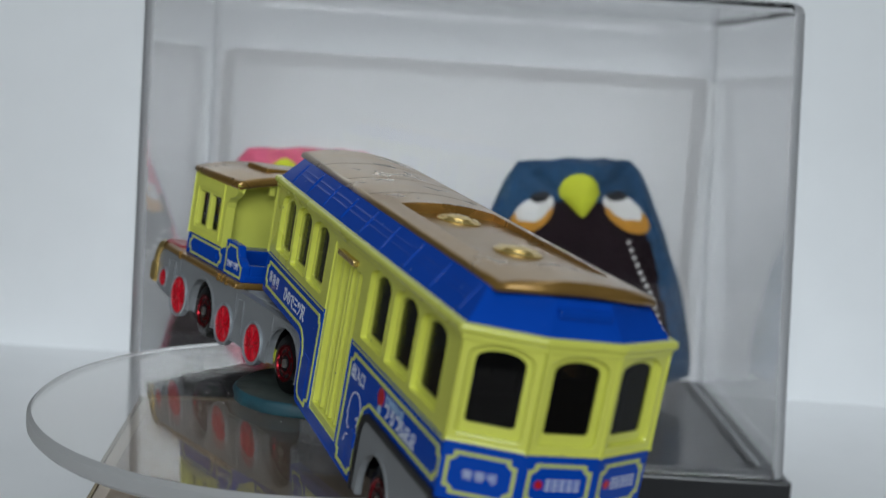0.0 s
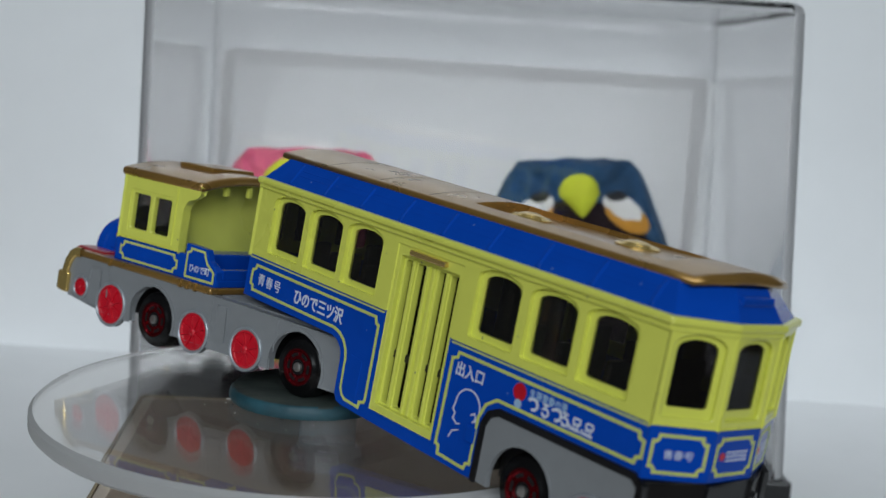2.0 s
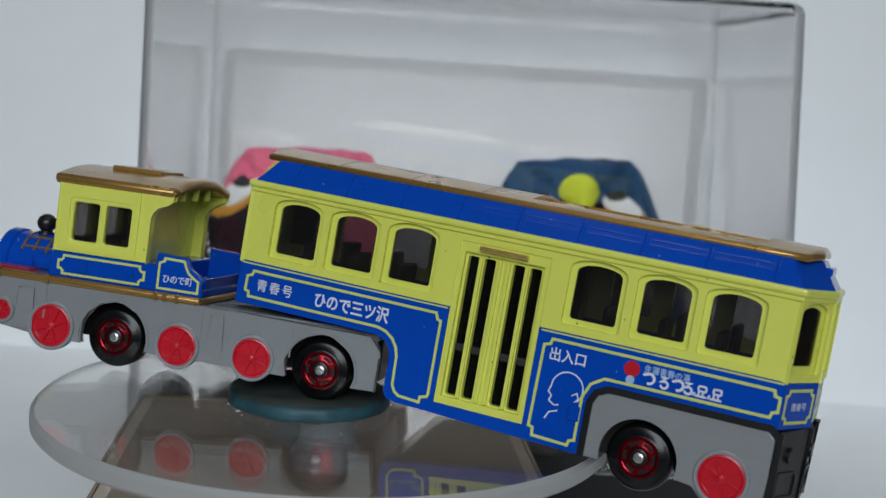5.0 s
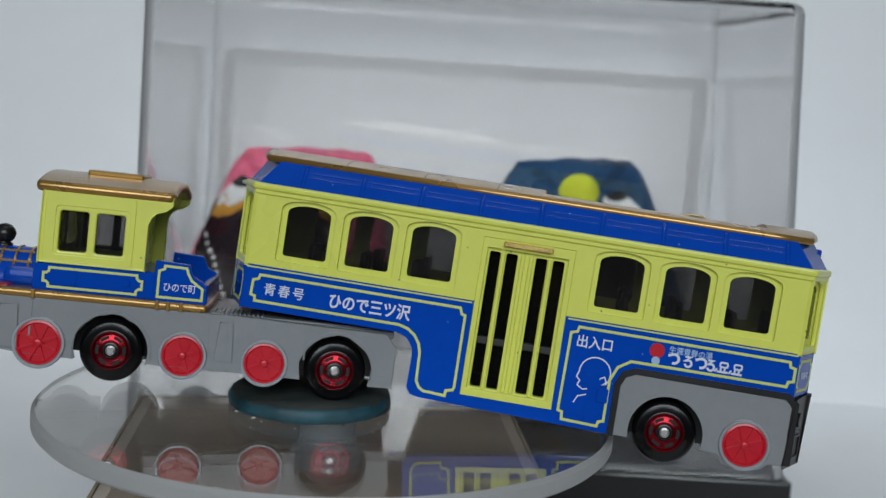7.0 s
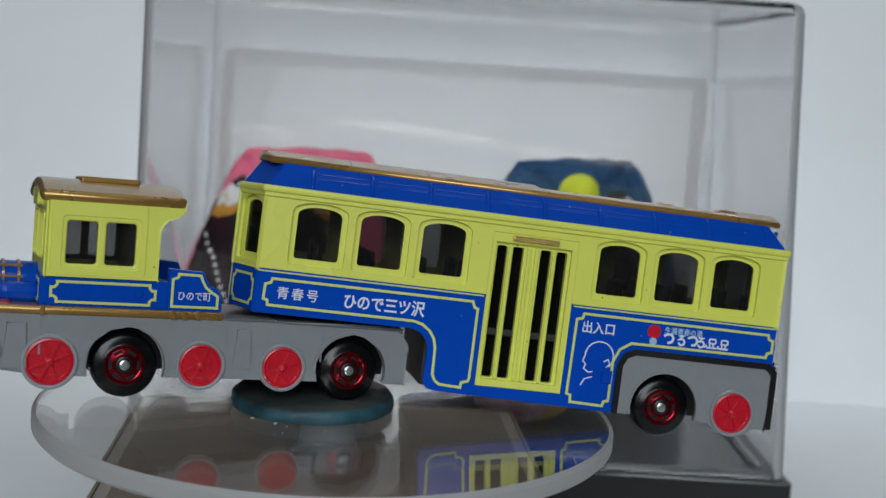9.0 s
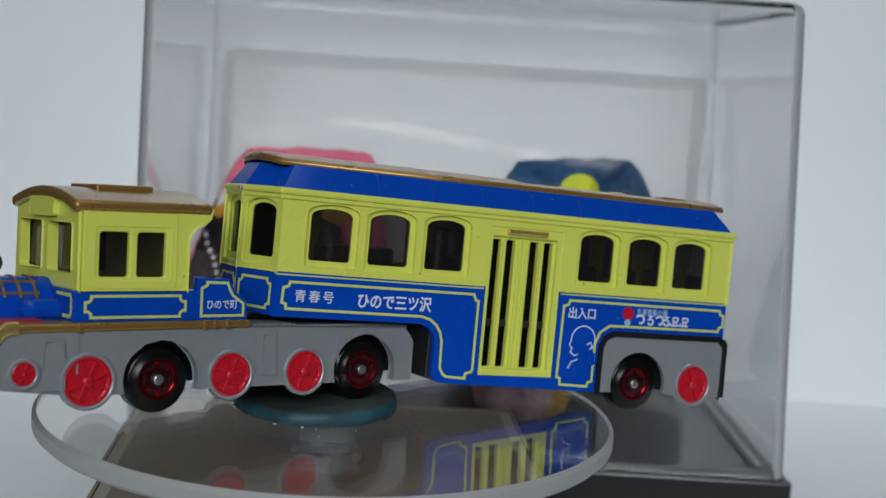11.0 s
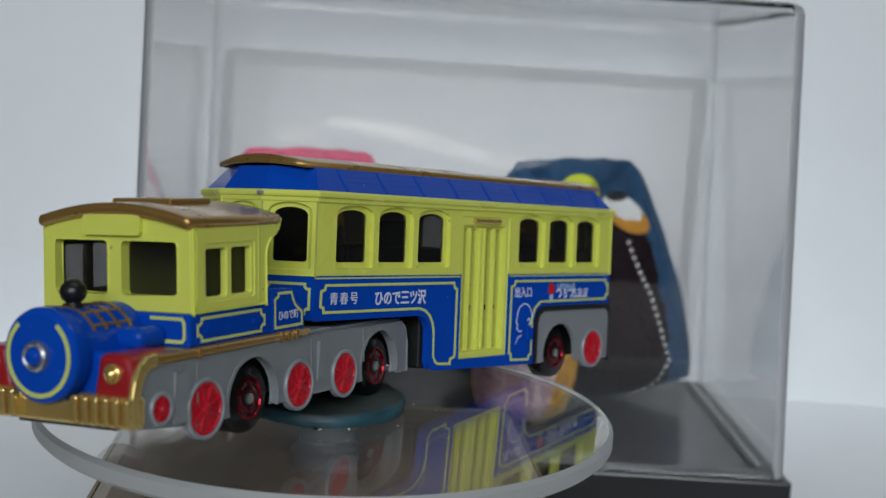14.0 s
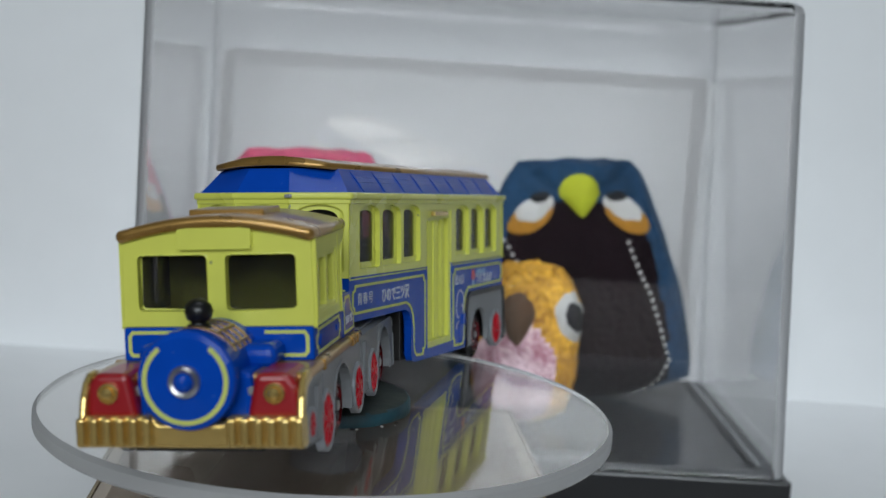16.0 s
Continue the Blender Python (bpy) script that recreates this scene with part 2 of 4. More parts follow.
def setting():
    top = part("table", bar(-420, 420, -330, 330, -28, 0, 4), WOOD)
    tagged(top, "wooden table top under white paper", "table", kind="structure")
    # white paper sweep: flat on the table, a tight bend, then upright
    bm = bmesh.new()
    prof = [(-330.0, 0.0)] + [(-r, 0.0) for r in (200, 100, 40)] + [(-0.7 + 0.7 * math.sin(a), 0.7 - 0.7 * math.cos(a)) for a in [i * math.pi / 32 for i in range(17)]] + [(0.5, 60), (1.5, 200), (3, 420)]
    rows = []
    for i in range(20):
        x = -175 + i * 25
        rows.append([bm.verts.new((x, y + 1.2 * math.sin(x * 0.011) * min(1, z / 60), z + 0.6)) for y, z in prof])
    for a, b in zip(rows, rows[1:]):
        for k in range(len(prof) - 1):
            bm.faces.new([a[k], b[k], b[k + 1], a[k + 1]])
    bmesh.ops.recalc_face_normals(bm, faces=bm.faces)
    bmesh.ops.solidify(bm, geom=bm.faces[:], thickness=0.4)
    sheet = part("backdrop", bm, PAPER)
    sheet.matrix_world = pose(0.040, 0.2285, 0.0, 0, 0, TURN)
    tagged(sheet, "white paper backdrop bent up from the table", "backdrop", kind="structure")
    # unseen walls, floor and ceiling, added to close the room around the table
    for nm, b in (("wall_north", (-1500, 1500, 1200, 1260, -720, 1700)), ("wall_east", (1500, 1560, -1660, 1260, -720, 1700)), ("wall_west", (-1560, -1500, -1660, 1260, -720, 1700))):
        tagged(part(nm, box(bmesh.new(), *b), WALLPAINT), "plain unseen room wall, dim for dark reflections", "wall", kind="structure")
    # opening and frame are made up to hold the added front light
    south = plate(bmesh.new(), [(-1500, -720), (1500, -720), (1500, 1700), (-1500, 1700)], [[(-910, 455), (510, 455), (510, 1225), (-910, 1225)]], lambda u, v, w: (u, -1660 + w, v), 0, 60)
    tagged(part("wall_south", south, WALLPAINT), "unseen room wall, opened for the added front light", "wall", kind="structure")
    opening_rim = plate(bmesh.new(), [(-950, 415), (550, 415), (550, 1265), (-950, 1265)], [[(-908, 457), (508, 457), (508, 1223), (-908, 1223)]], lambda u, v, w: (u, -1600 + w, v), 0, 18)
    tagged(part("light_opening_frame", opening_rim, CEILPAINT), "unseen frame around the added front light", "window", kind="structure")
    tagged(part("floor", box(bmesh.new(), -1560, 1560, -1660, 1260, -780, -720), WOOD), "unseen brown wooden room floor", "floor", kind="structure")
    tagged(part("ceiling", box(bmesh.new(), -1560, 1560, -1660, 1260, 1700, 1760), CEILPAINT), "unseen room ceiling, kept dim for dark reflections", "ceiling", kind="structure")


setting()

# ---- display case ----
CASE = pose(0.1185, 0.0845, 0.0, 0, 0, -4.2)
CW, CD, CH, CB = 170.0, 101.0, 120.5, 12.3   # width, depth, height over the base, base height


def display_case():
    case = thing("display_case", "clear acrylic display case on a black base, holding plush birds", "display case")
    case.matrix_world = CASE
    base = part("base", bevel(box(bmesh.new(), -CW - 1.5, 1.5, -1.5, CD + 1.5, 0.2, CB), 0.8), CASEBLACK, case, "glossy black plastic base")
    part("floor_plate", bevel(box(bmesh.new(), -CW + 2.2, -2.2, 2.2, CD - 3, CB, CB + 1.6), 0.3), CASEGREY, base, "dark grey raised floor plate")
    part("plate_ridge", bevel(box(bmesh.new(), -8.2, -6.2, 7, CD - 6, CB + 1.5, CB + 2.5), 0.4), CASEBLACK, base, "black ridge along the floor plate")
    # pale lip: worn edge and highlight line put into one grey
    part("ridge_lip", bevel(box(bmesh.new(), -6.0, -5.0, 7, CD - 6, CB + 1.5, CB + 2.0), 0.2), GREY, base, "worn grey lip with its highlight in the colour")
    # clear shell, slightly narrower above, with rounded upright edges
    def outline(inset, r, z):
        k = z / CH
        x0, x1, y0, y1 = -CW + 1.5 * k + inset, -6.5 * k - inset, inset + 0.6 * k, CD - inset - 0.6 * k
        return [(x, y, CB + z) for x, y in rounded(x0, x1, y0, y1, r, 5)]
    bm = bmesh.new()
    outer = [outline(0, 3.0, 0.2), outline(0, 3.0, CH - 2.5), outline(0.7, 2.6, CH - 0.7), outline(2.4, 1.6, CH)]
    inner = [outline(1.5, 1.6, 0.2), outline(1.5, 1.6, CH - 2.4), outline(2.3, 1.2, CH - 1.6)]
    ro = [[bm.verts.new(p) for p in lp] for lp in outer]
    ri = [[bm.verts.new(p) for p in lp] for lp in inner]
    for rows in (ro, ri):
        for a, b in zip(rows, rows[1:]):
            for i in range(len(a)):
                j = (i + 1) % len(a)
                bm.faces.new([a[i], a[j], b[j], b[i]]).material_index = 1 if rows is ro and i % 6 != 5 else 0
        bm.faces.new(rows[-1])
    for i in range(len(ro[0])):
        j = (i + 1) % len(ro[0])
        bm.faces.new([ro[0][i], ro[0][j], ri[0][j], ri[0][i]])
    shell = part("cover", bm, [ACRYLIC, EDGEHAZE], case, "clear acrylic cover with rounded edges")
    shell.visible_shadow = False
    # cloudy sheet added against the back, standing in for a grey reflection
    bm = bmesh.new()
    put = lambda u, v, w: (u, CD - 3.4 - w, CB + v)
    plate(bm, rounded(-CW + 5, -7, 2.0, 101.5, 5, 5), [], put, 0, 1.0)
    sheet = part("reflection_sheet", bm, BACKMAT, case, "cloudy grey sheet added for a reflection in the case")
    sheet.visible_shadow = False
    # strips put the reflection's bright edges and soft dark border in as colour
    for nm, x0, x1, z0, z1, m in (("edge_glint_strip", -9.2, -6.0, 3, 100, FROST), ("edge_glint_strip", -CW + 4.2, -CW + 5.4, 3, 100, FROST), ("top_shade_strip", -CW + 7, -9.5, 97.0, 101.0, BORDERSHADE), ("side_shade_strip", -13.0, -9.6, 4, 96.8, BORDERSHADE), ("side_shade_strip", -CW + 5.6, -CW + 9.0, 4, 96.8, BORDERSHADE)):
        ob = part(nm, plate(bmesh.new(), [(x0, z0), (x1, z0), (x1, z1), (x0, z1)], [], put, 1.1, 1.7), m, sheet)
        ob.visible_shadow = False


display_case()


# ---- plush birds in the case ----
STITCH_A = [(15.0, 49.2), (17.7, 43.6), (21.3, 35.4), (25.7, 23.7), (28.0, 14.0), (24.5, 6.4), (20.5, 2.0)]
STITCH_B = [(-22.5, 49.6), (-17.5, 42.0), (-14.0, 34.0), (-10.0, 25.0), (-9.0, 14.0), (-13.0, 4.0)]


def along(path, step):
    """Points at even steps along a line through 2D points."""
    out, rest = [], 0.0
    for a, b in zip(path, path[1:]):
        a, b = Vector(a), Vector(b)
        d = (b - a).length
        while rest < d:
            out.append(a.lerp(b, rest / d))
            rest += step
        rest -= d
    return out


def plush(name, label, m, height, wb, wt, depth, skin, belly, small=False, face=0.0, lean=0.0, power=1.75):
    """A soft bag-shaped bird: wide below, pinched to a sewn edge above; the face may sit off centre."""
    bm = bmesh.new()
    mats = [skin, belly, EYEWHITE, ORANGE, PUPIL, BEAK if not small else BROWNFELT]
    nu, nv = 96, 60
    def half(v):
        w = wb + (wt - wb) * v ** (1.3 if small else power)
        if small and v > 0.72:
            w *= (1 - 0.72 * ((v - 0.72) / 0.28) ** 2) ** 0.5
        if small:
            w *= 0.78 + 0.22 * min(1.0, v / 0.4)
        if not small and v > 0.92:
            w *= 1 - 0.09 * ((v - 0.92) / 0.08) ** 2
        return w * (v / 0.10) ** 0.45 if v < 0.10 else w
    def thick(v):
        return depth * max(0.0, min(1.0, (v / 0.16) ** 0.5)) * (1 - (0.80 if not small else 0.25) * v ** 1.8)
    def surf(a, v):
        c, s = math.cos(a), math.sin(a)
        w, d = max(half(v), 0.5), max(thick(v), 0.5)
        x = w * math.copysign(abs(c) ** 0.62, c) - lean * (1 - v)
        y = -d * math.copysign(abs(s) ** 0.85, s)
        wob = 0.6 * noise.noise(Vector((c * 1.7, s * 1.7, v * 3 + len(name))))
        fold = 1.5 * noise.noise(Vector((c * 2.6, s * 2.2, v * 4.5 + 3 * len(name)))) + 0.7 * noise.noise(Vector((c * 6.0, s * 5.0, v * 10 + len(name))))
        if not small and s > 0 and v > 0.75:
            # creases running from the pinched top corners towards the beak
            p, a0, b0 = Vector((abs(x - face), height * v)), Vector((wt * 0.93, height)), Vector((6.5, height * 0.88))
            k = max(0.0, min(1.0, (p - a0).dot(b0 - a0) / (b0 - a0).length_squared))
            y += 1.9 * math.exp(-((p - a0.lerp(b0, k)).length / 1.5) ** 2)
        if small:
            fold += 0.9 * noise.noise(Vector((c * 9.0, s * 9.0, v * 14))) * v
        return Vector((x + wob + 0.7 * fold, y + wob * 0.7 + fold * (0.5 + 0.6 * v), height * v + (wob * 0.4 + 1.3 * fold) * v * v))
    grid = [[bm.verts.new(surf(2 * math.pi * i / nu, j / nv)) for i in range(nu)] for j in range(nv + 1)]
    for j in range(nv):
        for i in range(nu):
            f = bm.faces.new([grid[j][i], grid[j][(i + 1) % nu], grid[j + 1][(i + 1) % nu], grid[j + 1][i]])
            a, v = 2 * math.pi * (i + 0.5) / nu, (j + 0.5) / nv
            c = surf(a, v)
            off = c.x + lean * (1 - v) - face
            front = c.y < 0
            edge = 0.76 * half(v)
            lim = 0.86 - 0.10 * abs(off) / max(half(v), 1) if not small else 0.73 - 0.22 * (off / edge) ** 2
            f.material_index = 1 if front and abs(off) < edge and v < lim else 0
            f.smooth = True
    bm.faces.new(grid[0][::-1])
    bm.faces.new(grid[-1])
    def on(x, z):
        v = max(0.02, min(0.98, z / height))
        c = max(-0.98, min(0.98, (x + face) / half(v)))
        ang = math.acos(math.copysign(abs(c) ** (1 / 0.62), c))
        return surf(ang, v)
    def pad(x, z, rx, rz, tilt, lift, thickness, index, tip=0.0):
        t = radians(tilt)
        rim, n = [], 24
        mid = bm.verts.new(on(x, z) + Vector((0, -lift - thickness, 0)))
        inner = []
        for k, store in ((0.72, inner), (1.0, rim)):
            for i in range(n):
                a = 2 * math.pi * i / n
                px, pz = rx * k * math.cos(a), rz * k * math.sin(a)
                if tip and pz < 0:
                    px *= 1 - tip * (-pz / rz)
                q = on(x + px * math.cos(t) - pz * math.sin(t), z + px * math.sin(t) + pz * math.cos(t))
                store.append(bm.verts.new(q + Vector((0, -lift - (thickness * 0.75 if k < 1 else -0.5), 0))))
        for i in range(n):
            j = (i + 1) % n
            for f in (bm.faces.new([mid, inner[i], inner[j]]), bm.faces.new([inner[i], rim[i], rim[j], inner[j]])):
                f.material_index, f.smooth = index, True
    h = height
    if not small:
        for sgn in (-1, 1):
            pad(sgn * 14.8, 0.768 * h, 8.9, 4.3, -sgn * 27, 0.1, 0.35, 3)
            pad(sgn * 13.6, 0.806 * h, 6.9, 3.6, -sgn * 30, 0.45, 0.35, 2)
            pad(sgn * 11.6, 0.858 * h, 3.0, 1.9, -sgn * 12, 0.8, 0.4, 4)
        for path in (STITCH_A, STITCH_B):
            for q in along(path, 2.35):
                pad(q.x, q.y * h / 73.0, 0.62, 0.70, 0, 0.2, 0.5, 2)
        pad(0.4, 0.862 * h, 6.3, 6.7, 4, 0.9, 1.5, 5, 0.62)
    else:
        for x in (-8.0, 15.0):
            pad(x, 0.725 * h, 4.6, 7.3, 25, 0.4, 1.3, 2)
            pad(x + 0.4, 0.73 * h, 2.5, 4.7, 25, 1.7, 0.7, 4)
        pad(-0.4, 0.725 * h, 4.6, 7.0, 6, 0.8, 1.8, 5, 0.5)
    ob = part(name, bm, mats)
    ob.matrix_world = m
    return tagged(ob, label, "plush toy", "plush birds in the case")


FLOORZ = (CB + 1.6) * MM
plush("plush_bird", "blue felt plush bird with dark belly, lime beak and stitched dots", pose(0.0745, 0.158, FLOORZ - 0.0005, 0, -2.5, 2), 73.0, 39.0, 19.0, 15.0, DENIM, MAROON)
plush("plush_bird", "pink felt plush bird with dark belly, standing behind clear acrylic", pose(-0.0089, 0.163, FLOORZ - 0.0005, 0, 0, 2), 71.0, 36.0, 20.0, 15.0, PINK, MAROON, face=-6.5, lean=9.0, power=1.5)
plush("plush_chick", "small ochre and pink plush chick with round felt eyes", pose(0.0540, 0.119, FLOORZ - 0.0005, 0, 0, 0), 45.8, 14.8, 14.0, 12.0, CHICK, PINKCLOTH, True, face=-4.0)

# ---- turntable ----
DISC_TOP, DISC_R, DISC_T = 51.1, 50.6, 3.4   # millimetres


def turntable_base():
    base = thing("turntable", "brown square turntable base with gold edges on white paper", "turntable")
    base.matrix_world = pose(0.0005, 0.002, 0.0006, 0, 0, 0)
    part("body", bevel(box(bmesh.new(), -39.4, 39.4, -41.4, 41.4, 0.0, 34.5), 0.4), BROWN, base, "brown plastic body")
    bm = bmesh.new()
    plate(bm, rounded(-39.5, 39.5, -41.5, 41.5, 1.5), [rounded(-38.9, 38.9, -40.9, 40.9, 1)], lambda u, v, w: (u, v, 34.5 + w), 0.0, 1.5)
    part("edge_frame", bm, BRASS, base, "dull brass edge frame")
    pale = plate(bmesh.new(), rounded(-38.8, 38.8, -40.8, 40.8, 1), [rounded(-36.6, 36.6, -38.6, 38.6, 1)], lambda u, v, w: (u, v, 34.5 + w), 0.0, 1.2)
    part("edge_strip", pale, STRIP, base, "pale strip inside the brass edge")
    part("top_panel", bevel(box(bmesh.new(), -36.5, 36.5, -38.5, 38.5, 34.3, 36.2), 0.3), BROWN, base, "brown top panel")
    ring(bm := bmesh.new(), [(6.6, 36.1), (6.6, 38.6), (5.9, 39.2), (5.2, 39.4), (5.2, DISC_TOP - DISC_T - 0.4)], 32)
    part("spindle", bm, SPINDLE, base, "clear dark spindle", smooth=False)


turntable_base()


def turning_disc():
    disc = thing("turntable_disc", "round clear acrylic turntable plate with a frosted edge", "turntable plate")
    n, r, t = 128, DISC_R, DISC_T
    def loop(bm, q, h):
        return [bm.verts.new((q * math.cos(2 * math.pi * i / n), q * math.sin(2 * math.pi * i / n), h)) for i in range(n)]
    bm = bmesh.new()
    bm.faces.new(loop(bm, r - 0.7, 0))
    bm.faces.new(loop(bm, r - 0.7, -t)[::-1])
    plate_ = part("plate", bm, DISCMAT, disc, "clear acrylic plate", keep=True)
    bm = bmesh.new()
    lay = [loop(bm, q, h) for q, h in ((r - 0.7, -t), (r, -t + 0.7), (r, -0.7), (r - 0.7, 0))]
    for a, b in zip(lay, lay[1:]):
        for i in range(n):
            j = (i + 1) % n
            bm.faces.new([a[i], a[j], b[j], b[i]])
    rim = part("rim", bm, FROST, disc, "frosted plate edge", keep=True)
    plate_.visible_shadow = rim.visible_shadow = False
    return disc


def rubber_coin():
    pad = thing("rubber_pad", "worn teal rubber pad glued on the clear plate", "pad")
    n, rows = 96, [(13.7, 0.02), (14.3, 0.25), (14.25, 1.3), (14.1, 2.2), (13.7, 2.52), (9.0, 2.58), (0.05, 2.6)]
    bm = bmesh.new()
    lay = []
    for r, h in rows:
        loop = []
        for i in range(n):
            a = 2 * math.pi * i / n
            c, q = math.cos(a), math.sin(a)
            rag = 0.28 * noise.noise(Vector((c * 4, q * 4, h * 0.5))) + 0.22 * noise.noise(Vector((c * 13, q * 13, h * 1.2)))
            k = r + (rag * 1.3 if r > 10 else 0)
            loop.append(bm.verts.new((k * c, k * q, max(0.02, h + (0.25 * rag if 1 < h else 0)))))
        lay.append(loop)
    for a, b in zip(lay, lay[1:]):
        for i in range(n):
            j = (i + 1) % n
            bm.faces.new([a[i], a[j], b[j], b[i]]).smooth = True
    bm.faces.new(lay[0][::-1])
    bm.faces.new(lay[-1])
    for f in bm.faces:
        f.material_index = 1 if f.calc_center_median().xy.length > 13.8 else 0
    part("pad_body", bm, [TEAL, TEALSIDE], pad, "teal rubber body")
    rng = random.Random(7)
    for i in range(26):
        a = rng.uniform(0, 2 * math.pi)
        far = 14.3 + (rng.uniform(0, 0.3) if i < 14 else rng.uniform(0.6, 6.0))
        k = rng.uniform(0.5, 1.1) if i < 14 else rng.uniform(0.15, 0.4)
        bm = bmesh.new()
        q = pose(far * math.cos(a), far * math.sin(a), 0.06, 0, 0, 40 * i) @ Matrix.Diagonal((0.8 * k, 0.4 * k, 0.25 * k, 1))
        bmesh.ops.create_icosphere(bm, subdivisions=2, radius=0.7, matrix=q)
        part("glue_blob" if i < 14 else "speck", bm, EYEWHITE if i % 3 else BLACK, pad)
    return pad


DISC, PAD = turning_disc(), rubber_coin()


# ---- wheels shared by both vehicles ----
def wheel(parent, x, y, z, r, side):
    """A road wheel whose outer face looks along y * side."""
    put = lambda a, b, h: (x + a, y + side * h, z + b)
    tyre = part("wheel", ring(bmesh.new(), [(r * 0.60, 0.35), (r * 0.66, 0.35), (r * 0.70, 0.05), (r * 0.86, 0.0), (r * 0.95, -0.25), (r, -0.8), (r, -3.4), (r * 0.9, -3.9)], 40, put, (False, True)), TYRE, parent, "glossy black tyre", smooth=False)
    for f in tyre.data.polygons:
        f.use_smooth = len(f.vertices) == 4
    bm = ring(bmesh.new(), [(r * 0.62, 0.2), (r * 0.61, 0.42), (r * 0.56, 0.44), (r * 0.53, 0.15), (r * 0.49, 0.05), (r * 0.33, 0.22), (r * 0.27, 0.25), (r * 0.25, -0.1), (0.1, -0.1)], 40, put, (False, True))
    rim = part("rim", bm, RIMRED, tyre, "red chrome rim with dark slots")
    # recessed slots drawn as flat black plates, their shade put in as colour
    for i in range(6):
        lp = arc(0, 0, r * 0.475, 60 * i - 19, 60 * i + 19, 5) + arc(0, 0, r * 0.375, 60 * i + 19, 60 * i - 19, 5)
        part("slot_shade", plate(bmesh.new(), lp, [], put, 0.0, 0.22), BLACK, tyre)
    part("hub_ring", ring(bmesh.new(), [(r * 0.25, -0.1), (r * 0.25, 0.3), (r * 0.21, 0.36), (r * 0.18, 0.1)], 24, put), BLACK, tyre)
    part("axle_end", ring(bmesh.new(), [(r * 0.155, -0.4), (r * 0.155, 0.5), (r * 0.10, 0.62)], 16, put), STEEL, tyre, "steel axle end")
    return tyre


def dummy_wheel(parent, x, y, z, r, side):
    """A moulded spoked wheel in relief with a silver ring."""
    put = lambda a, b, h: (x + a, y + side * h, z + b)
    bm = ring(bmesh.new(), [(r + 0.62, -0.9), (r + 0.62, 0.2), (r + 0.48, 0.36), (r + 0.18, 0.36), (r, 0.2), (r, -0.3)], 40, put, (True, False))
    rim = part("dummy_wheel", bm, SILVER, parent, "silver wheel ring")
    bm = ring(bmesh.new(), [(r, -0.6), (r, 0.16), (r * 0.9, 0.26), (r * 0.86, 0.06), (r * 0.82, -0.03), (0.1, -0.03)], 40, put)
    for i in range(8):
        a = radians(45 * i + 22)
        plate(bm, [(math.cos(a) * q - math.sin(a) * w, math.sin(a) * q + math.cos(a) * w) for q, w in ((0.12 * r, -0.24), (0.88 * r, -0.17), (0.88 * r, 0.17), (0.12 * r, 0.24))], [], put, -0.1, 0.34)
    ring(bm, [(r * 0.24, -0.1), (r * 0.22, 0.36), (r * 0.14, 0.56), (r * 0.06, 0.62)], 14, put)
    part("spokes", bm, RED, rim, "red spoked disc")



def flank(s, y):
    """Places a side piece: along the vehicle, up, and outwards from y on the side s."""
    return lambda u, v, w: (u, s * (y + w), v)


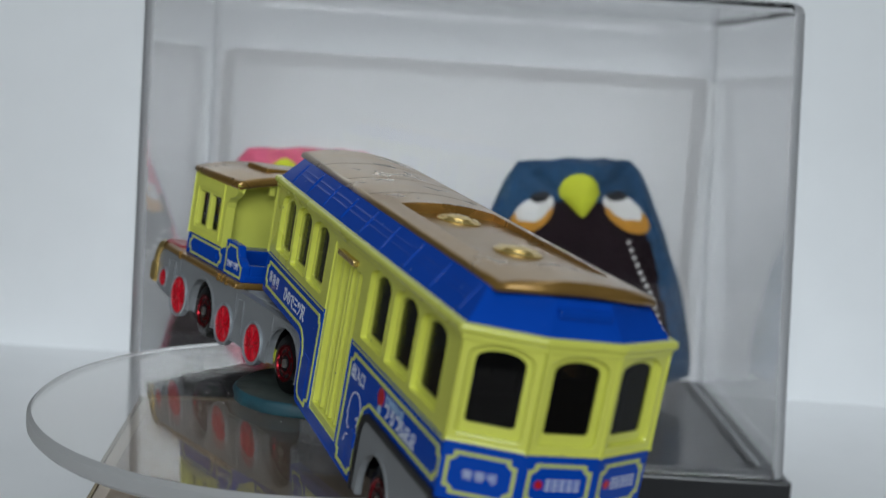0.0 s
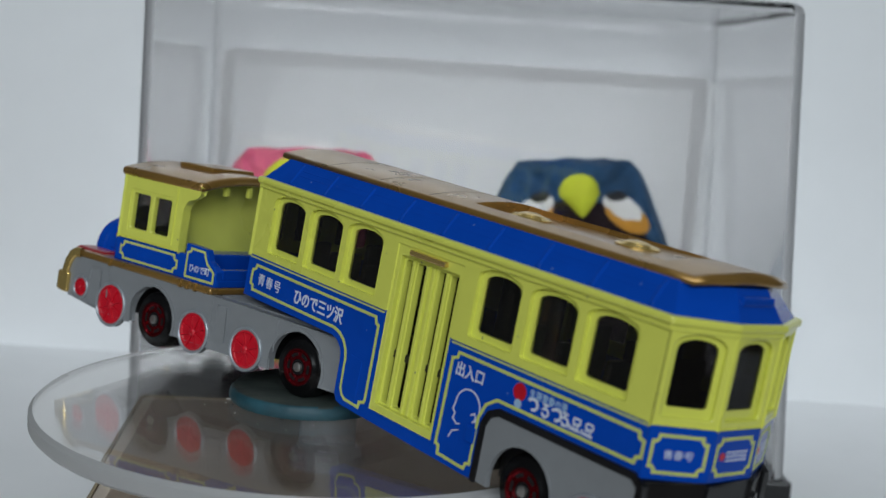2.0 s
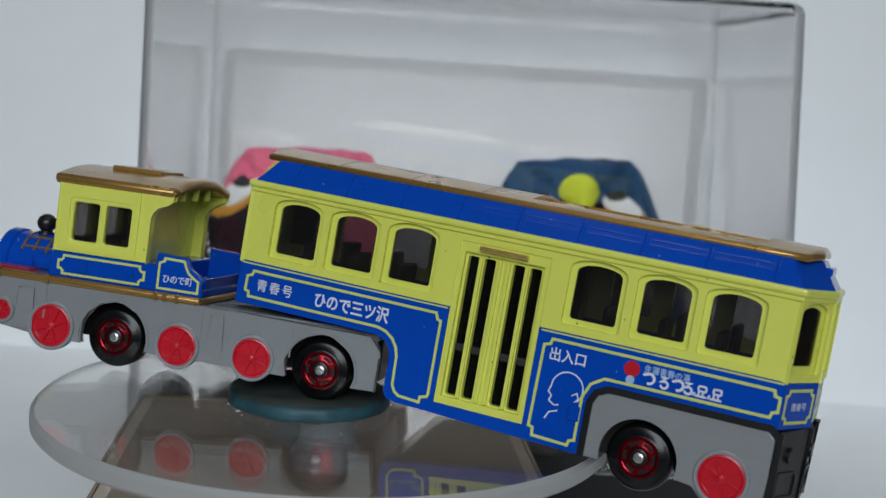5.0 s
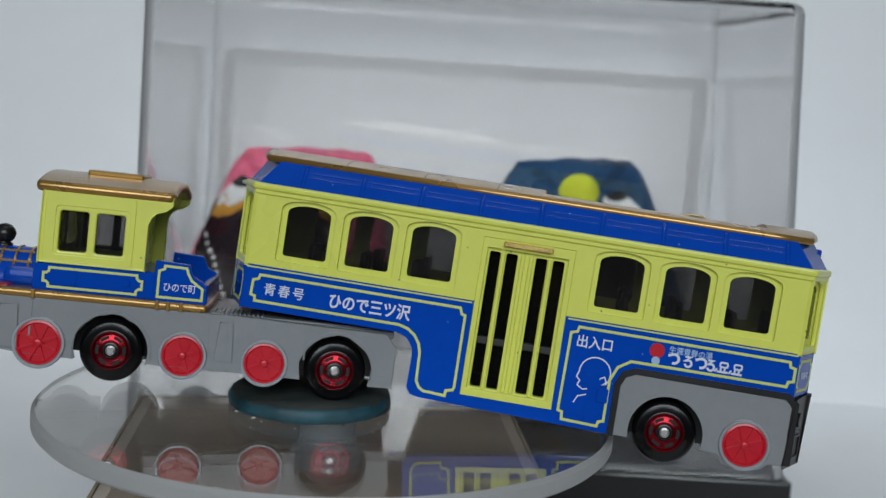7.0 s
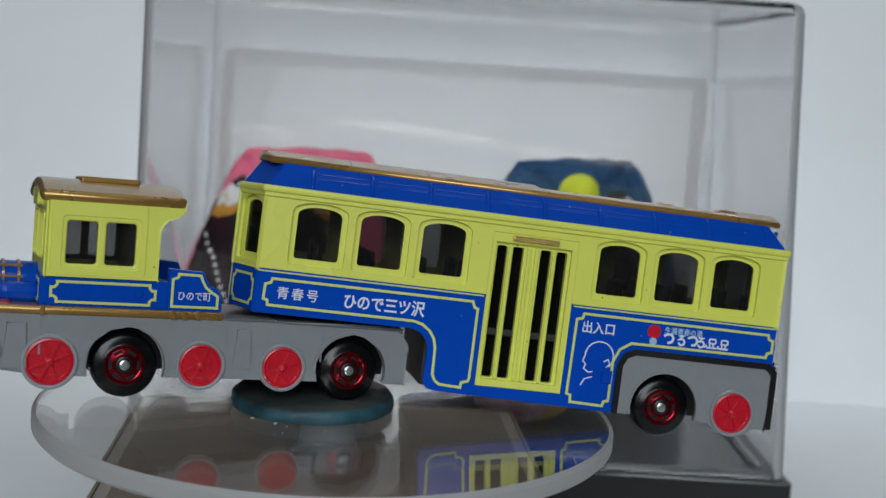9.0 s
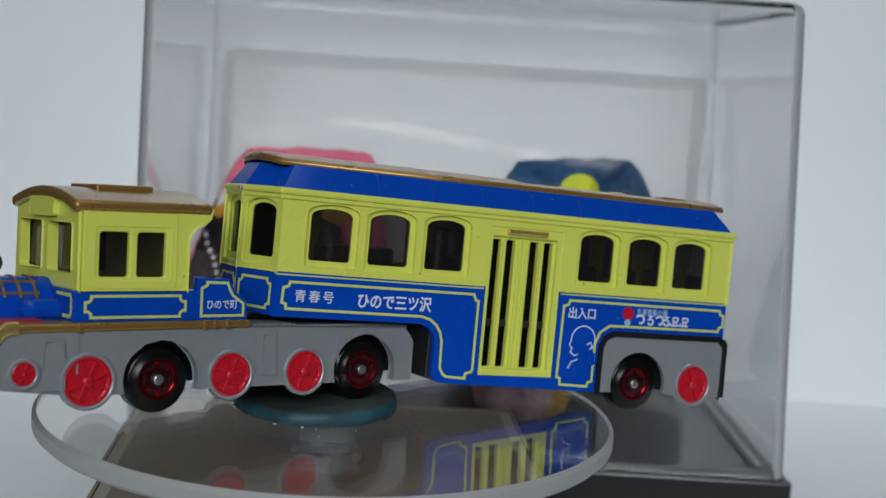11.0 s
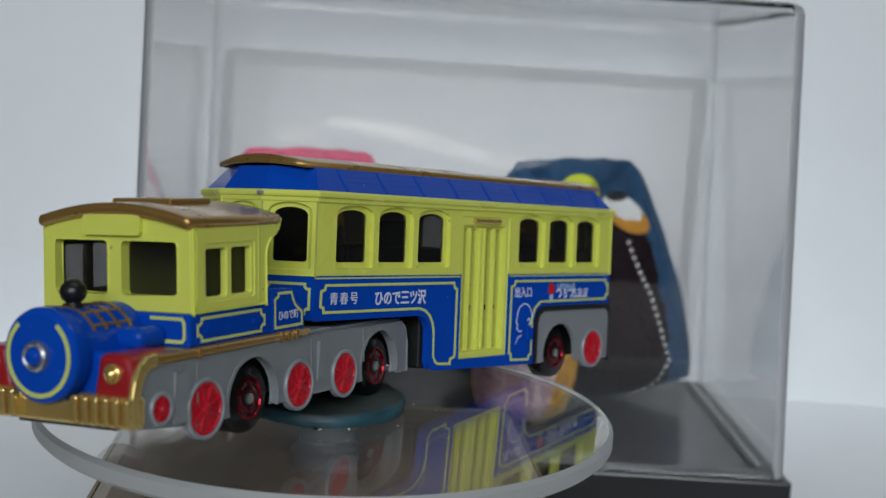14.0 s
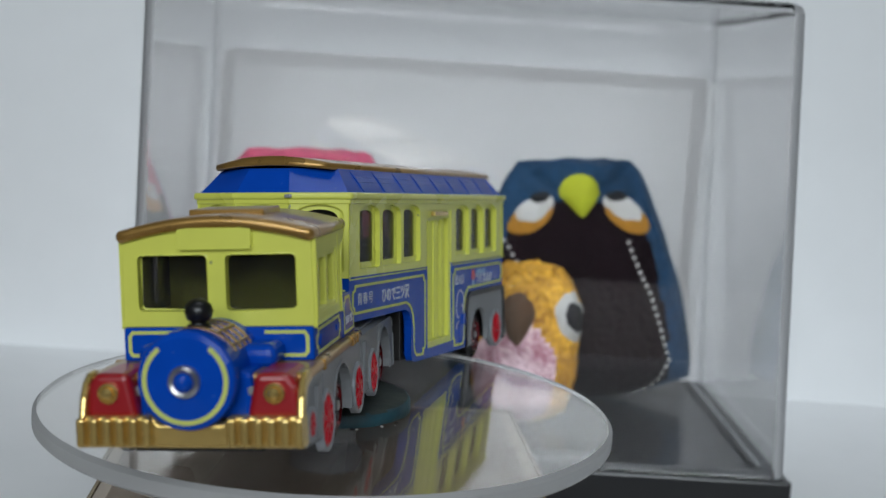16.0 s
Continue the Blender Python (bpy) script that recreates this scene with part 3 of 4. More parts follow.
# ---- toy tractor shaped as a steam engine ----
def locomotive():
    loco = thing("toy_locomotive", "die-cast toy steam-engine tractor, lime cab, blue boiler, red wheels", "toy vehicle", "articulated toy bus")
    side = [(-62.6, -0.3), (-52.0, -1.6)] + arc(-37.7, 0, 6.3, 195, -15, 16) + arc(0, 0, 6.3, 195, -17, 16) + [(9.9, -2.0), (10.1, 3.6)] + arc(6.6, 3.8, 3.5, 0, 80, 5) + [(-10, 7.7), (-14, 7.9), (-61.4, 8.1), (-63.4, 6.2), (-64.0, 3.0)]
    frame_ = part("chassis", bevel(box(bmesh.new(), -62.5, 9.6, -13.2, 13.2, 6.4, 7.6), 0.2), GREY, loco, "grey plastic chassis")
    part("underside", bar(-61.5, 9.4, -8.8, 8.8, -1.2, 6.4), BLACK, loco, "black underside")
    for s in (-1, 1):
        bm = bevel(plate(bmesh.new(), side, [], flank(s, 13.0), 0, 1.3), 0.3)
        panel = part("side_frame", bm, GREY, loco, "grey plastic side frame")
        for x0, x1, z0, z1 in ((-20.3, -17.6, 0.2, 6.6), (-56.4, -53.0, -0.6, 6.4)):
            part("moulded_pillar", bevel(plate(bmesh.new(), [(x0, z0), (x1, z0), (x1 - 0.35, z1), (x0 + 0.35, z1)], [], flank(s, 14.25), 0, 0.45), 0.15), GREY, panel)
        for x in (-51.2, -22.0, -5.6):
            part("moulded_rib", plate(bmesh.new(), [(x, 1.5), (x + 0.3, 1.5), (x + 0.3, 7.2), (x, 7.2)], [], flank(s, 14.25), 0, 0.18), GREY, panel)
        for cx in (-37.7, 0):
            rim = arc(cx, 0, 6.55, 195, -12, 18)
            part("arch_lip", ribbon(bmesh.new(), rim, 0.5, flank(s, 14.2), 0, 0.3, False), GREY, panel)
        for x, z, r in ((-49.4, 0.4, 3.75), (-25.7, 0.4, 3.45), (-12.0, 0.35, 3.4), (-59.0, 1.9, 1.75)):
            dummy_wheel(loco, x, s * 14.4, z, r, s)
        for x in (-37.7, 0.0):
            wheel(loco, x, s * 13.2, 0, 5.3, s)
        bm = ribbon(bmesh.new(), [(-60.0, 8.55), (-61.6, 8.5), (-62.8, 7.7), (-63.7, 6.2), (-64.6, 2.8), (-64.6, 0.2)], 1.9, flank(s, 13.9), 0, 1.0, False)
        part("gold_edge", bevel(bm, 0.45, 3), GOLDBRIGHT, loco, "gold front edge strip")
        bm = plate(bmesh.new(), [(7.2, 3.7), (14.2, 3.7), (13.9, 8.2), (12.8, 9.6), (8.4, 9.6)], [], lambda u, v, w: (-64.2 + w, s * u, v), 0, 9)
        part("fender", bevel(bm, 0.9, 3), DEEPRED, loco, "red fender")
        put = lambda a, b, h: (-64.2 - h, s * 11.0 + a, 7.1 + b)
        part("headlamp", ring(bmesh.new(), [(1.35, -0.3), (1.35, 0.5), (1.1, 0.7), (0.85, 0.45), (0.8, 0.9), (0.35, 1.25)], 20, put), GOLDBRIGHT, loco, "gold headlamp")
    band = part("running_board", bevel(box(bmesh.new(), -61.6, -22.4, -14.8, 14.8, 7.8, 9.15), 0.55, 4), GOLD, loco, "gold running board", smooth=True)
    for s in (-1, 1):
        for x in (-51.3, -31.0, -29.2, -27.0):
            part("clamp", bar(x, x + 0.7, s * 14.1, s * 15.0, 7.75, 9.25, 0.12), GOLD, band)
    # cowcatcher
    cat = part("cowcatcher", bevel(plate(bmesh.new(), [(-15.0, 0.0), (15.0, 0.0), (15.0, 4.2), (5.0, 4.2), (4.2, 3.2), (-4.2, 3.2), (-5.0, 4.2), (-15.0, 4.2)], [], lambda u, v, w: (-64.9 + w, u, v), 0, 2.2), 0.45, 3), GOLDBRIGHT, loco, "gold cowcatcher beam")
    for s in (-1, 1):
        for i in range(6):
            y = s * (5.6 + i * 1.75)
            part("rib", bevel(box(bmesh.new(), -66.2, -64.5, y - 0.58, y + 0.58, 0.3, 4.15), 0.4, 3), GOLDBRIGHT, cat)
    # boiler and blue body
    put = lambda a, b, h: (-51.0 - h, a, 9.0 + b)
    bm = ring(bmesh.new(), [(6.1, 0), (6.1, 12.6), (6.5, 12.9), (6.5, 14.6), (6.3, 15.1), (5.6, 15.4), (0.1, 15.6)], 48, put)
    boiler = part("boiler", bm, BLUE, loco, "blue boiler")
    part("ring_line", ribbon(bmesh.new(), arc(0, 9.0, 5.35, 128, 412, 40), 0.62, lambda u, v, w: (-66.42 - w, u, v), -0.1, 0.10, False), LINE, boiler, "yellow ring")
    nose = part("nose_ring", ring(bmesh.new(), [(2.2, 15.3), (2.05, 16.2), (1.7, 16.6), (1.3, 16.4)], 28, put, (True, False)), STEEL, boiler, "silver nose ring")
    part("nose_cap", ring(bmesh.new(), [(1.3, 15.4), (1.25, 16.5), (0.75, 17.1), (0.1, 17.25)], 24, put), BLUE, nose, "blue nose cap")
    for x in (-61.4, -59.0, -56.6, -54.2):
        bm = ribbon(bmesh.new(), arc(0, 9.0, 6.2, 30, 150, 14), 0.25, lambda u, v, w: (x + w, u, v), -0.2, 0.2, False)
        part("boiler_band", bm, GOLD, boiler, "gold boiler band")
    for a in (38, 62, 118, 142):
        c, s_ = math.cos(radians(a)), math.sin(radians(a))
        part("boiler_rail", bar(-61.6, -53.6, c * 6.15 - 0.2, c * 6.15 + 0.2, 9.0 + s_ * 6.15 - 0.2, 9.0 + s_ * 6.15 + 0.2, 0.08), GOLD, boiler, "gold boiler rail")
    bm = box(bmesh.new(), -62.6, -50.9, -7.6, 7.6, 3.4, 9.6)
    part("saddle", bevel(bm, 0.8), BLUE, loco, "blue saddle under the boiler")
    bm = box(bmesh.new(), -57.5, -50.9, -9.6, 9.6, 9.0, 12.2)
    part("hood", bevel(bm, 1.4, 3), BLUE, loco, "blue hood")
    put = lambda a, b, h: (-59.7 + a, b, 14.6 + h)
    rows = [(1.5, 0), (1.5, 0.8), (0.95, 1.0)] + [(1.9 * math.sin(radians(q)), 2.5 - 1.75 * math.cos(radians(q))) for q in (35, 60, 90, 120, 150, 172)]
    part("chimney", ring(bmesh.new(), rows, 24, put), BLACK, loco, "black rounded chimney", smooth=True)
    body = part("cab_base", bevel(box(bmesh.new(), -51.6, -31.4, -13.5, 13.5, 9.1, 13.8), 0.35), BLUE, loco, "blue cab base")
    tender = part("tender", bevel(box(bmesh.new(), -31.6, -22.6, -13.3, 13.3, 9.1, 10.6), 0.3), BLUE, loco, "blue tender tray")
    for s in (-1, 1):
        bm = plate(bmesh.new(), [(-31.6, 9.1), (-22.7, 9.1), (-22.8, 12.0), (-23.6, 12.9), (-25.0, 13.6), (-25.9, 15.6), (-31.6, 15.9)], [], flank(s, 12.0), 0, 1.6)
        wall = part("tender_side", bevel(bm, 0.2), BLUE, loco, "blue tender side")
        line = [(-30.9, 9.8), (-23.5, 9.8), (-23.5, 11.7), (-24.4, 12.3), (-25.4, 13.0), (-26.0, 14.0), (-26.4, 15.0), (-30.0, 15.1), (-30.0, 14.6), (-30.9, 14.2)]
        part("panel_line", ribbon(bmesh.new(), line, 0.42, flank(s, 13.6), 0, 0.05), LINE, wall)
        part("panel_line", ribbon(bmesh.new(), notched(-49.8, -33.6, 9.8, 13.0, 0.9), 0.42, flank(s, 13.5), 0, 0.05), LINE, body)
        part("step_relief", plate(bmesh.new(), [(-48.4, 10.8), (-44.4, 10.3), (-44.4, 12.2), (-47.4, 12.2)], [], flank(s, 13.45), 0, 0.2), BLUE, body)
        part("lever_relief", bar(-36.8, -35.6, s * 13.4, s * 13.75, 11.0, 12.0, 0.1), BLUE, body)
        fr = [(s * 6.6, 13.1), (s * 12.2, 13.1), (s * 12.6, 12.5), (s * 12.6, 10.4), (s * 12.2, 9.9), (s * 9.2, 9.9)]
        part("panel_line", ribbon(bmesh.new(), fr, 0.5, lambda u, v, w: (-51.62 - w, u, v), 0, 0.06, False), LINE, body)
    lettering("ひので町", 1.62, lambda u, v, w: (-30.1 + u, -13.66 + w, 11.0 + v), loco, WHITEINK, 0.86, 0.015)
    part("tender_back", bar(-23.9, -22.7, -12.0, 12.0, 10.4, 12.4, 0.2), BLUE, loco, "blue tender back board")
    part("cab_back", plate(bmesh.new(), [(-12.4, 13.8), (12.4, 13.8), (12.4, 26.2), (8, 27.2), (0, 27.9), (-8, 27.2), (-12.4, 26.2)], [], lambda u, v, w: (-36.4 + w, u, v), 0, 0.9), LIME, loco, "lime cab back wall")
    # cab
    for s in (-1, 1):
        lp = [(-50.9, 13.8), (-33.4, 13.8), (-33.4, 21.6), (-33.0, 22.7), (-32.2, 23.6), (-30.8, 24.4), (-29.9, 25.2), (-29.6, 26.4), (-50.9, 26.4)]
        holes = [rounded(-47.9, -43.2, 15.9, 22.7, 0.4, 2), rounded(-41.9, -37.2, 15.9, 22.7, 0.4, 2)]
        bm = bevel(plate(bmesh.new(), lp, holes, flank(s, 12.4), 0, 1.25), 0.45, 3)
        wall = part("cab_side", bm, LIME, loco, "lime cab side with two windows")
        part("window_surround", bevel(plate(bmesh.new(), rounded(-50.3, -35.6, 14.2, 25.7, 0.7, 3), [rounded(-48.6, -36.5, 15.3, 23.5, 0.6, 3)], flank(s, 13.5), 0, 0.34), 0.16, 3), LIME, wall)
        pane = part("window_pane", plate(bmesh.new(), [(-48.6, 15.2), (-36.5, 15.2), (-36.5, 23.4), (-48.6, 23.4)], [], flank(s, 11.7), 0, 0.5), SMOKE, wall, "smoked window pane")
    top = [(13.4 - 26.8 * i / 14, 25.6 + 1.9 * (1 - (1 - i / 7) ** 2)) for i in range(15)]
    holes = [rounded(1.3, 11.2, 16.1, 23.8, 0.7, 3), rounded(-11.2, -1.3, 16.1, 23.8, 0.7, 3)]
    bm = plate(bmesh.new(), [(-13.6, 13.8), (13.6, 13.8)] + top, holes, lambda u, v, w: (-51.2 + w, u, v), 0, 1.3)
    bevel(bm, 0.4, 3)
    front = part("cab_front", bm, LIME, loco, "lime cab front with two windows")
    part("name_board", bevel(plate(bmesh.new(), rounded(-5.2, 5.2, 24.6, 27.6, 0.6, 3), [], lambda u, v, w: (-52.1 + w, u, v), 0, 1.2), 0.25), LIME, front, "raised lime name board")
    part("window_pane", plate(bmesh.new(), rounded(-12.3, 12.3, 15.2, 24.4, 0.5, 2), [], lambda u, v, w: (-49.6 + w, u, v), 0, 0.5), SMOKE, front, "smoked window pane")
    def section(x, k):
        """One closed cross-section of the thick, round-edged cab roof, shrunk by k."""
        mid = lambda y: 26.25 + 2.1 * (1 - (y / 14.0) ** 2)
        w, h = 13.15 - k, 0.92 - k
        ys = [w * (1 - i / 10) for i in range(21)]
        pts = [(y, mid(y) + h) for y in ys]
        pts += [(-w - h * math.sin(a), mid(w) + h * math.cos(a)) for a in [math.pi * i / 8 for i in range(1, 8)]]
        pts += [(y, mid(y) - h) for y in reversed(ys)]
        pts += [(w + h * math.sin(a), mid(w) - h * math.cos(a)) for a in [math.pi * i / 8 for i in range(1, 8)]]
        return [bm.verts.new((x, y, z)) for y, z in pts]
    bm = bmesh.new()
    ends = ((0.0, 0.8), (0.06, 0.5), (0.24, 0.22), (0.5, 0.06), (0.85, 0.0))
    lay = [section(-52.3 + a, k) for a, k in ends] + [section(-29.3 - a, k) for a, k in reversed(ends)]
    for a, b in zip(lay, lay[1:]):
        for i in range(len(a)):
            bm.faces.new([a[i], a[(i + 1) % len(a)], b[(i + 1) % len(a)], b[i]])
    bm.faces.new(lay[0][::-1])
    bm.faces.new(lay[-1])
    roof = part("cab_roof", bm, GOLD, loco, "gold arched cab roof", smooth=True)
    part("roof_hatch", bar(-45.5, -36.0, -5.5, 5.5, 28.8, 29.8, 0.3), GOLD, roof, "gold roof hatch")
    for y in (-6.0, 0.0, 6.0):
        part("roof_bracket", bar(-31.6, -30.6, y - 0.5, y + 0.5, 25.0, 27.2, 0.15), LIME, roof)
    part("coupling_deck", bar(-21.8, 9.0, -12.6, 12.6, 7.3, 7.9, 0.2), GREY, loco, "ribbed grey coupling deck")
    for i in range(12):
        part("deck_rib", bar(-21.5 + i * 0.75, -21.2 + i * 0.75, -12.4, -5.0, 7.85, 8.1, 0.05), GREY, frame_)
    return loco


# ---- toy passenger trailer ----
X0, X1, HW, BAY, BW = -17.6, 76.0, 13.8, 3.9, 4.9


def footprint(grow=0.0, end=0.0):
    """Plan of the coach body: two flanks and a three-sided bay at each end."""
    h, b = HW + grow, BW + grow * 0.4
    return [(X0 - end, -h), (X1 + end, -h), (X1 + BAY + end, -b), (X1 + BAY + end, b), (X1 + end, h), (X0 - end, h), (X0 - BAY - end, b), (X0 - BAY - end, -b)]


def slab(bm, lo, z0, hi, z1):
    a = [bm.verts.new((x, y, z0)) for x, y in lo]
    b = [bm.verts.new((x, y, z1)) for x, y in hi]
    bm.faces.new(a[::-1])
    bm.faces.new(b)
    for i in range(len(a)):
        j = (i + 1) % len(a)
        bm.faces.new([a[i], a[j], b[j], b[i]])
    return bm


def slope(q):
    """Profile of the blue roof side: growth of the plan and height."""
    return -0.2 - 3.05 * q, 29.9 + 4.1 * q


WINDOWS = [(-11.8, -4.3), (-1.0, 6.5), (9.8, 17.3), (41.6, 49.0), (52.5, 59.9), (63.1, 70.5)]


def coach():
    car = thing("toy_coach", "die-cast toy passenger trailer, lime windows, blue skirt, gold roof", "toy vehicle", "articulated toy bus")
    big = [arched(a - 1.0, b + 1.0, 17.2, 26.2, 1.7) for a, b in WINDOWS]
    inner = [arched(a, b, 18.2, 25.7, 1.4) for a, b in WINDOWS]
    upper = [(X0, 15.9), (21.9, 15.9), (21.9, 26.9), (37.4, 26.9), (37.4, 15.9), (X1, 15.9), (X1, 29.0), (X0, 29.0)]
    skirt = [(X0, 15.9), (21.9, 15.9), (21.9, 0.0), (37.4, 0.0), (37.4, 15.9), (X1, 15.9), (X1, 9.0), (50.0, 9.0), (48.2, 8.0), (47.5, 6.2), (47.4, -2.4), (15.0, -1.7), (13.6, -1.3), (12.9, -0.2), (12.9, 5.2)] + arc(9.6, 5.3, 3.3, 0, 90, 5)[1:] + [(X0, 8.6)]
    line1 = [(-15.2, 9.9), (9.4, 9.9)] + arc(9.6, 5.3, 4.6, 85, 5, 4) + [(14.3, 1.0), (14.9, 0.0), (15.7, -0.5), (19.4, -0.7), (19.5, 0.2), (20.6, 0.5), (20.8, 1.0), (20.8, 13.2), (20.2, 13.4), (19.8, 14.4), (-14.8, 14.4), (-15.0, 13.7), (-15.9, 13.4), (-16.0, 10.9), (-15.3, 10.7)]
    line2 = [(39.3, -1.2), (45.2, -1.4), (45.4, -0.6), (46.2, -0.4), (46.2, 6.6), (47.2, 8.9), (49.2, 10.2), (74.6, 10.3), (74.8, 11.1), (75.6, 11.3), (75.6, 13.4), (74.8, 13.6), (74.6, 14.4), (39.9, 14.5), (39.7, 13.7), (38.7, 13.4), (38.5, 0.2), (39.2, 0.0)]
    fender = [(47.9, -2.4)] + arc(56.5, -0.7, 6.2, 196, -16, 16) + [(65.2, -2.7), (66.8, -4.2), (72.2, -4.2), (73.8, -2.9), (76.3, -2.8), (76.3, 7.0), (74.9, 8.3), (50.4, 8.3), (48.5, 7.4), (47.9, 5.8)]
    trim = [(47.55, -2.5), (47.55, 6.1), (48.4, 7.9), (50.2, 8.75), (75.2, 8.75), (76.6, 7.6), (76.7, -2.6)]
    for s in (-1, 1):
        wall = part("side_wall", bevel(plate(bmesh.new(), upper, big, flank(s, 12.85), 0, 0.8), 0.42, 4), LIME, car, "lime side wall with arched windows")
        part("window_frame", bevel(plate(bmesh.new(), upper, inner, flank(s, 12.1), 0, 0.75), 0.22), LIME, wall)
        for xa, xb in ((X0 + 0.4, 20.6), (38.6, X1 - 0.4)):
            part("window_pane", plate(bmesh.new(), [(xa, 16.5), (xb, 16.5), (xb, 28.6), (xa, 28.6)], [], flank(s, 12.2), 0, 0.4), SMOKE, wall, "smoked window pane")
        low = part("skirt", bevel(plate(bmesh.new(), skirt, [], flank(s, 12.4), 0, 1.25), 0.22), BLUE, car, "blue side skirt")
        for lp in (line1, line2):
            part("panel_line", ribbon(bmesh.new(), lp, 0.45, flank(s, 13.6), 0, 0.20), LINE, low, "thin yellow panel line")
        # pale line at the joint: the skirt edge's glint put in as colour
        part("seam_glint", plate(bmesh.new(), [(X0, 15.45), (21.6, 15.45), (21.6, 15.7), (X0, 15.7)], [], flank(s, 13.65), 0, 0.05), LINE, low)
        part("seam_glint", plate(bmesh.new(), [(37.8, 15.45), (X1, 15.45), (X1, 15.7), (37.8, 15.7)], [], flank(s, 13.65), 0, 0.05), LINE, low)
        part("hatch", bevel(plate(bmesh.new(), [(13.9, -0.9), (18.4, -1.0), (18.4, 6.6), (15.5, 6.9), (13.9, 5.0)], [], flank(s, 13.55), 0, 0.18), 0.08), BLUE, low)
        part("hatch", bevel(plate(bmesh.new(), [(42.8, -1.9), (46.9, -2.0), (46.9, 5.3), (42.8, 5.5)], [], flank(s, 13.55), 0, 0.18), 0.08), BLUE, low)
        part("hatch_lug", bar(44.4, 46.3, s * 13.5, s * 14.1, 2.6, 5.0, 0.2), BLUE, low)
        # folding door
        slots = [rounded(23.2, 25.0, 1.5, 24.6, 0.2, 1), rounded(26.0, 27.9, 1.5, 24.6, 0.2, 1), rounded(31.0, 32.9, 1.5, 24.6, 0.2, 1), rounded(33.9, 35.8, 1.5, 24.6, 0.2, 1)]
        door = part("door", bevel(plate(bmesh.new(), [(22.0, 0.1), (37.3, 0.1), (37.3, 26.8), (22.0, 26.8)], slots, flank(s, 11.2), 0, 1.3), 0.15), LIME, car, "lime folding door with four slots")
        part("door_frame", bevel(plate(bmesh.new(), [(21.9, 0.0), (37.4, 0.0), (37.4, 26.9), (21.9, 26.9)], [[(22.8, 1.2), (36.4, 1.2), (36.4, 25.2), (22.8, 25.2)]], flank(s, 12.4), 0, 1.0), 0.22), LIME, door)
        for x in (25.15, 28.5, 29.9, 33.05):
            part("door_rib", bar(x, x + 0.65, s * 12.3, s * 13.0, 1.3, 24.8, 0.15), LIME, door)
        part("door_glass", plate(bmesh.new(), [(22.5, 0.8), (36.9, 0.8), (36.9, 25.5), (22.5, 25.5)], [], flank(s, 10.3), 0, 0.4), DOORSMOKE, door, "smoked door glass")
        part("door_plate", bar(25.4, 33.7, s * 13.3, s * 14.3, 25.7, 26.6, 0.2), GOLDBRIGHT, door, "gold plate over the door")
        fen = part("rear_fender", bevel(plate(bmesh.new(), fender, [], flank(s, 12.9), 0, 0.95), 0.3), GREY, car, "grey wheel fender")
        part("arch_lip", ribbon(bmesh.new(), arc(56.5, -0.7, 6.4, 194, -14, 18), 0.45, flank(s, 13.8), 0, 0.25, False), GREY, fen)
        part("fender_trim", ribbon(bmesh.new(), trim, 1.05, flank(s, 12.9), 0, 1.15, False), BLACK, fen, "black trim")
        dummy_wheel(car, 69.5, s * 13.95, -0.3, 3.6, s)
        wheel(car, 56.5, s * 12.6, -0.7, 5.3, s)
        # low ribs over the curved blue roof slope
        for i in range(9):
            x = -10.0 + i * 10.2
            bm = bmesh.new()
            ends = []
            for k in range(9):
                g, z = slope(0.06 + 0.86 * k / 8)
                fade = 0.6 + 0.4 * math.sin(math.pi * k / 8)
                ends.append([bm.verts.new((x + 0.42 * math.cos(q), s * (HW + g - 0.05 + 0.3 * fade * math.sin(q) * 0.80), z - 0.05 + 0.3 * fade * math.sin(q) * 0.60)) for q in [m * math.pi / 8 for m in range(9)]])
            for a, b in zip(ends, ends[1:]):
                for k in range(8):
                    bm.faces.new([a[k], a[k + 1], b[k + 1], b[k]]).smooth = True
            bm.faces.new(ends[0])
            bm.faces.new(ends[-1][::-1])
            part("roof_rib", bm, BLUE, car)
        # two fine steps added along each field between the ribs, tilted to catch streaks of light
        for i in range(8):
            x = -9.2 + i * 10.2
            for q0 in (0.46, 0.66):
                bm = bmesh.new()
                rows = []
                for dq, out in ((0.07, 0.0), (0.0525, 0.004), (0.035, 0.011), (0.0175, 0.021), (0.0, 0.034), (-0.008, -0.01)):
                    g, z = slope(q0 + dq)
                    rows.append([bm.verts.new((u, s * (HW + g + 0.004 + out * 0.8), z + out * 0.6)) for u in (x, x + 8.6)])
                for a, b in zip(rows[:-1], rows[1:-1]):
                    bm.faces.new([a[0], a[1], b[1], b[0]]).smooth = True
                low = [bm.verts.new(v.co) for v in rows[-2]]
                bm.faces.new([low[0], low[1], rows[-1][1], rows[-1][0]])
                part("glint_step", bm, BLUE, car)
    # writing on the side that faces the light
    ink = lambda x, z: (lambda u, v, w: (x + u, -13.72 + w, z + v))
    lettering("青春号", 2.2, ink(-13.9, 11.35), car, WHITEINK, 0.98, 0.02, 1.32)
    lettering("ひので三ツ沢", 2.75, ink(-2.6, 11.0), car, WHITEINK, 0.86, 0.07)
    lettering("出入口", 2.25, ink(39.7, 11.4), car, WHITEINK, 0.93, 0.04)
    def mark(pts, width, material, x, z, name="print_mark", closed=False):
        part(name, ribbon(bmesh.new(), [(x + a, z + b) for a, b in pts], width, flank(-1, 13.65), 0, 0.06, closed), material, car)
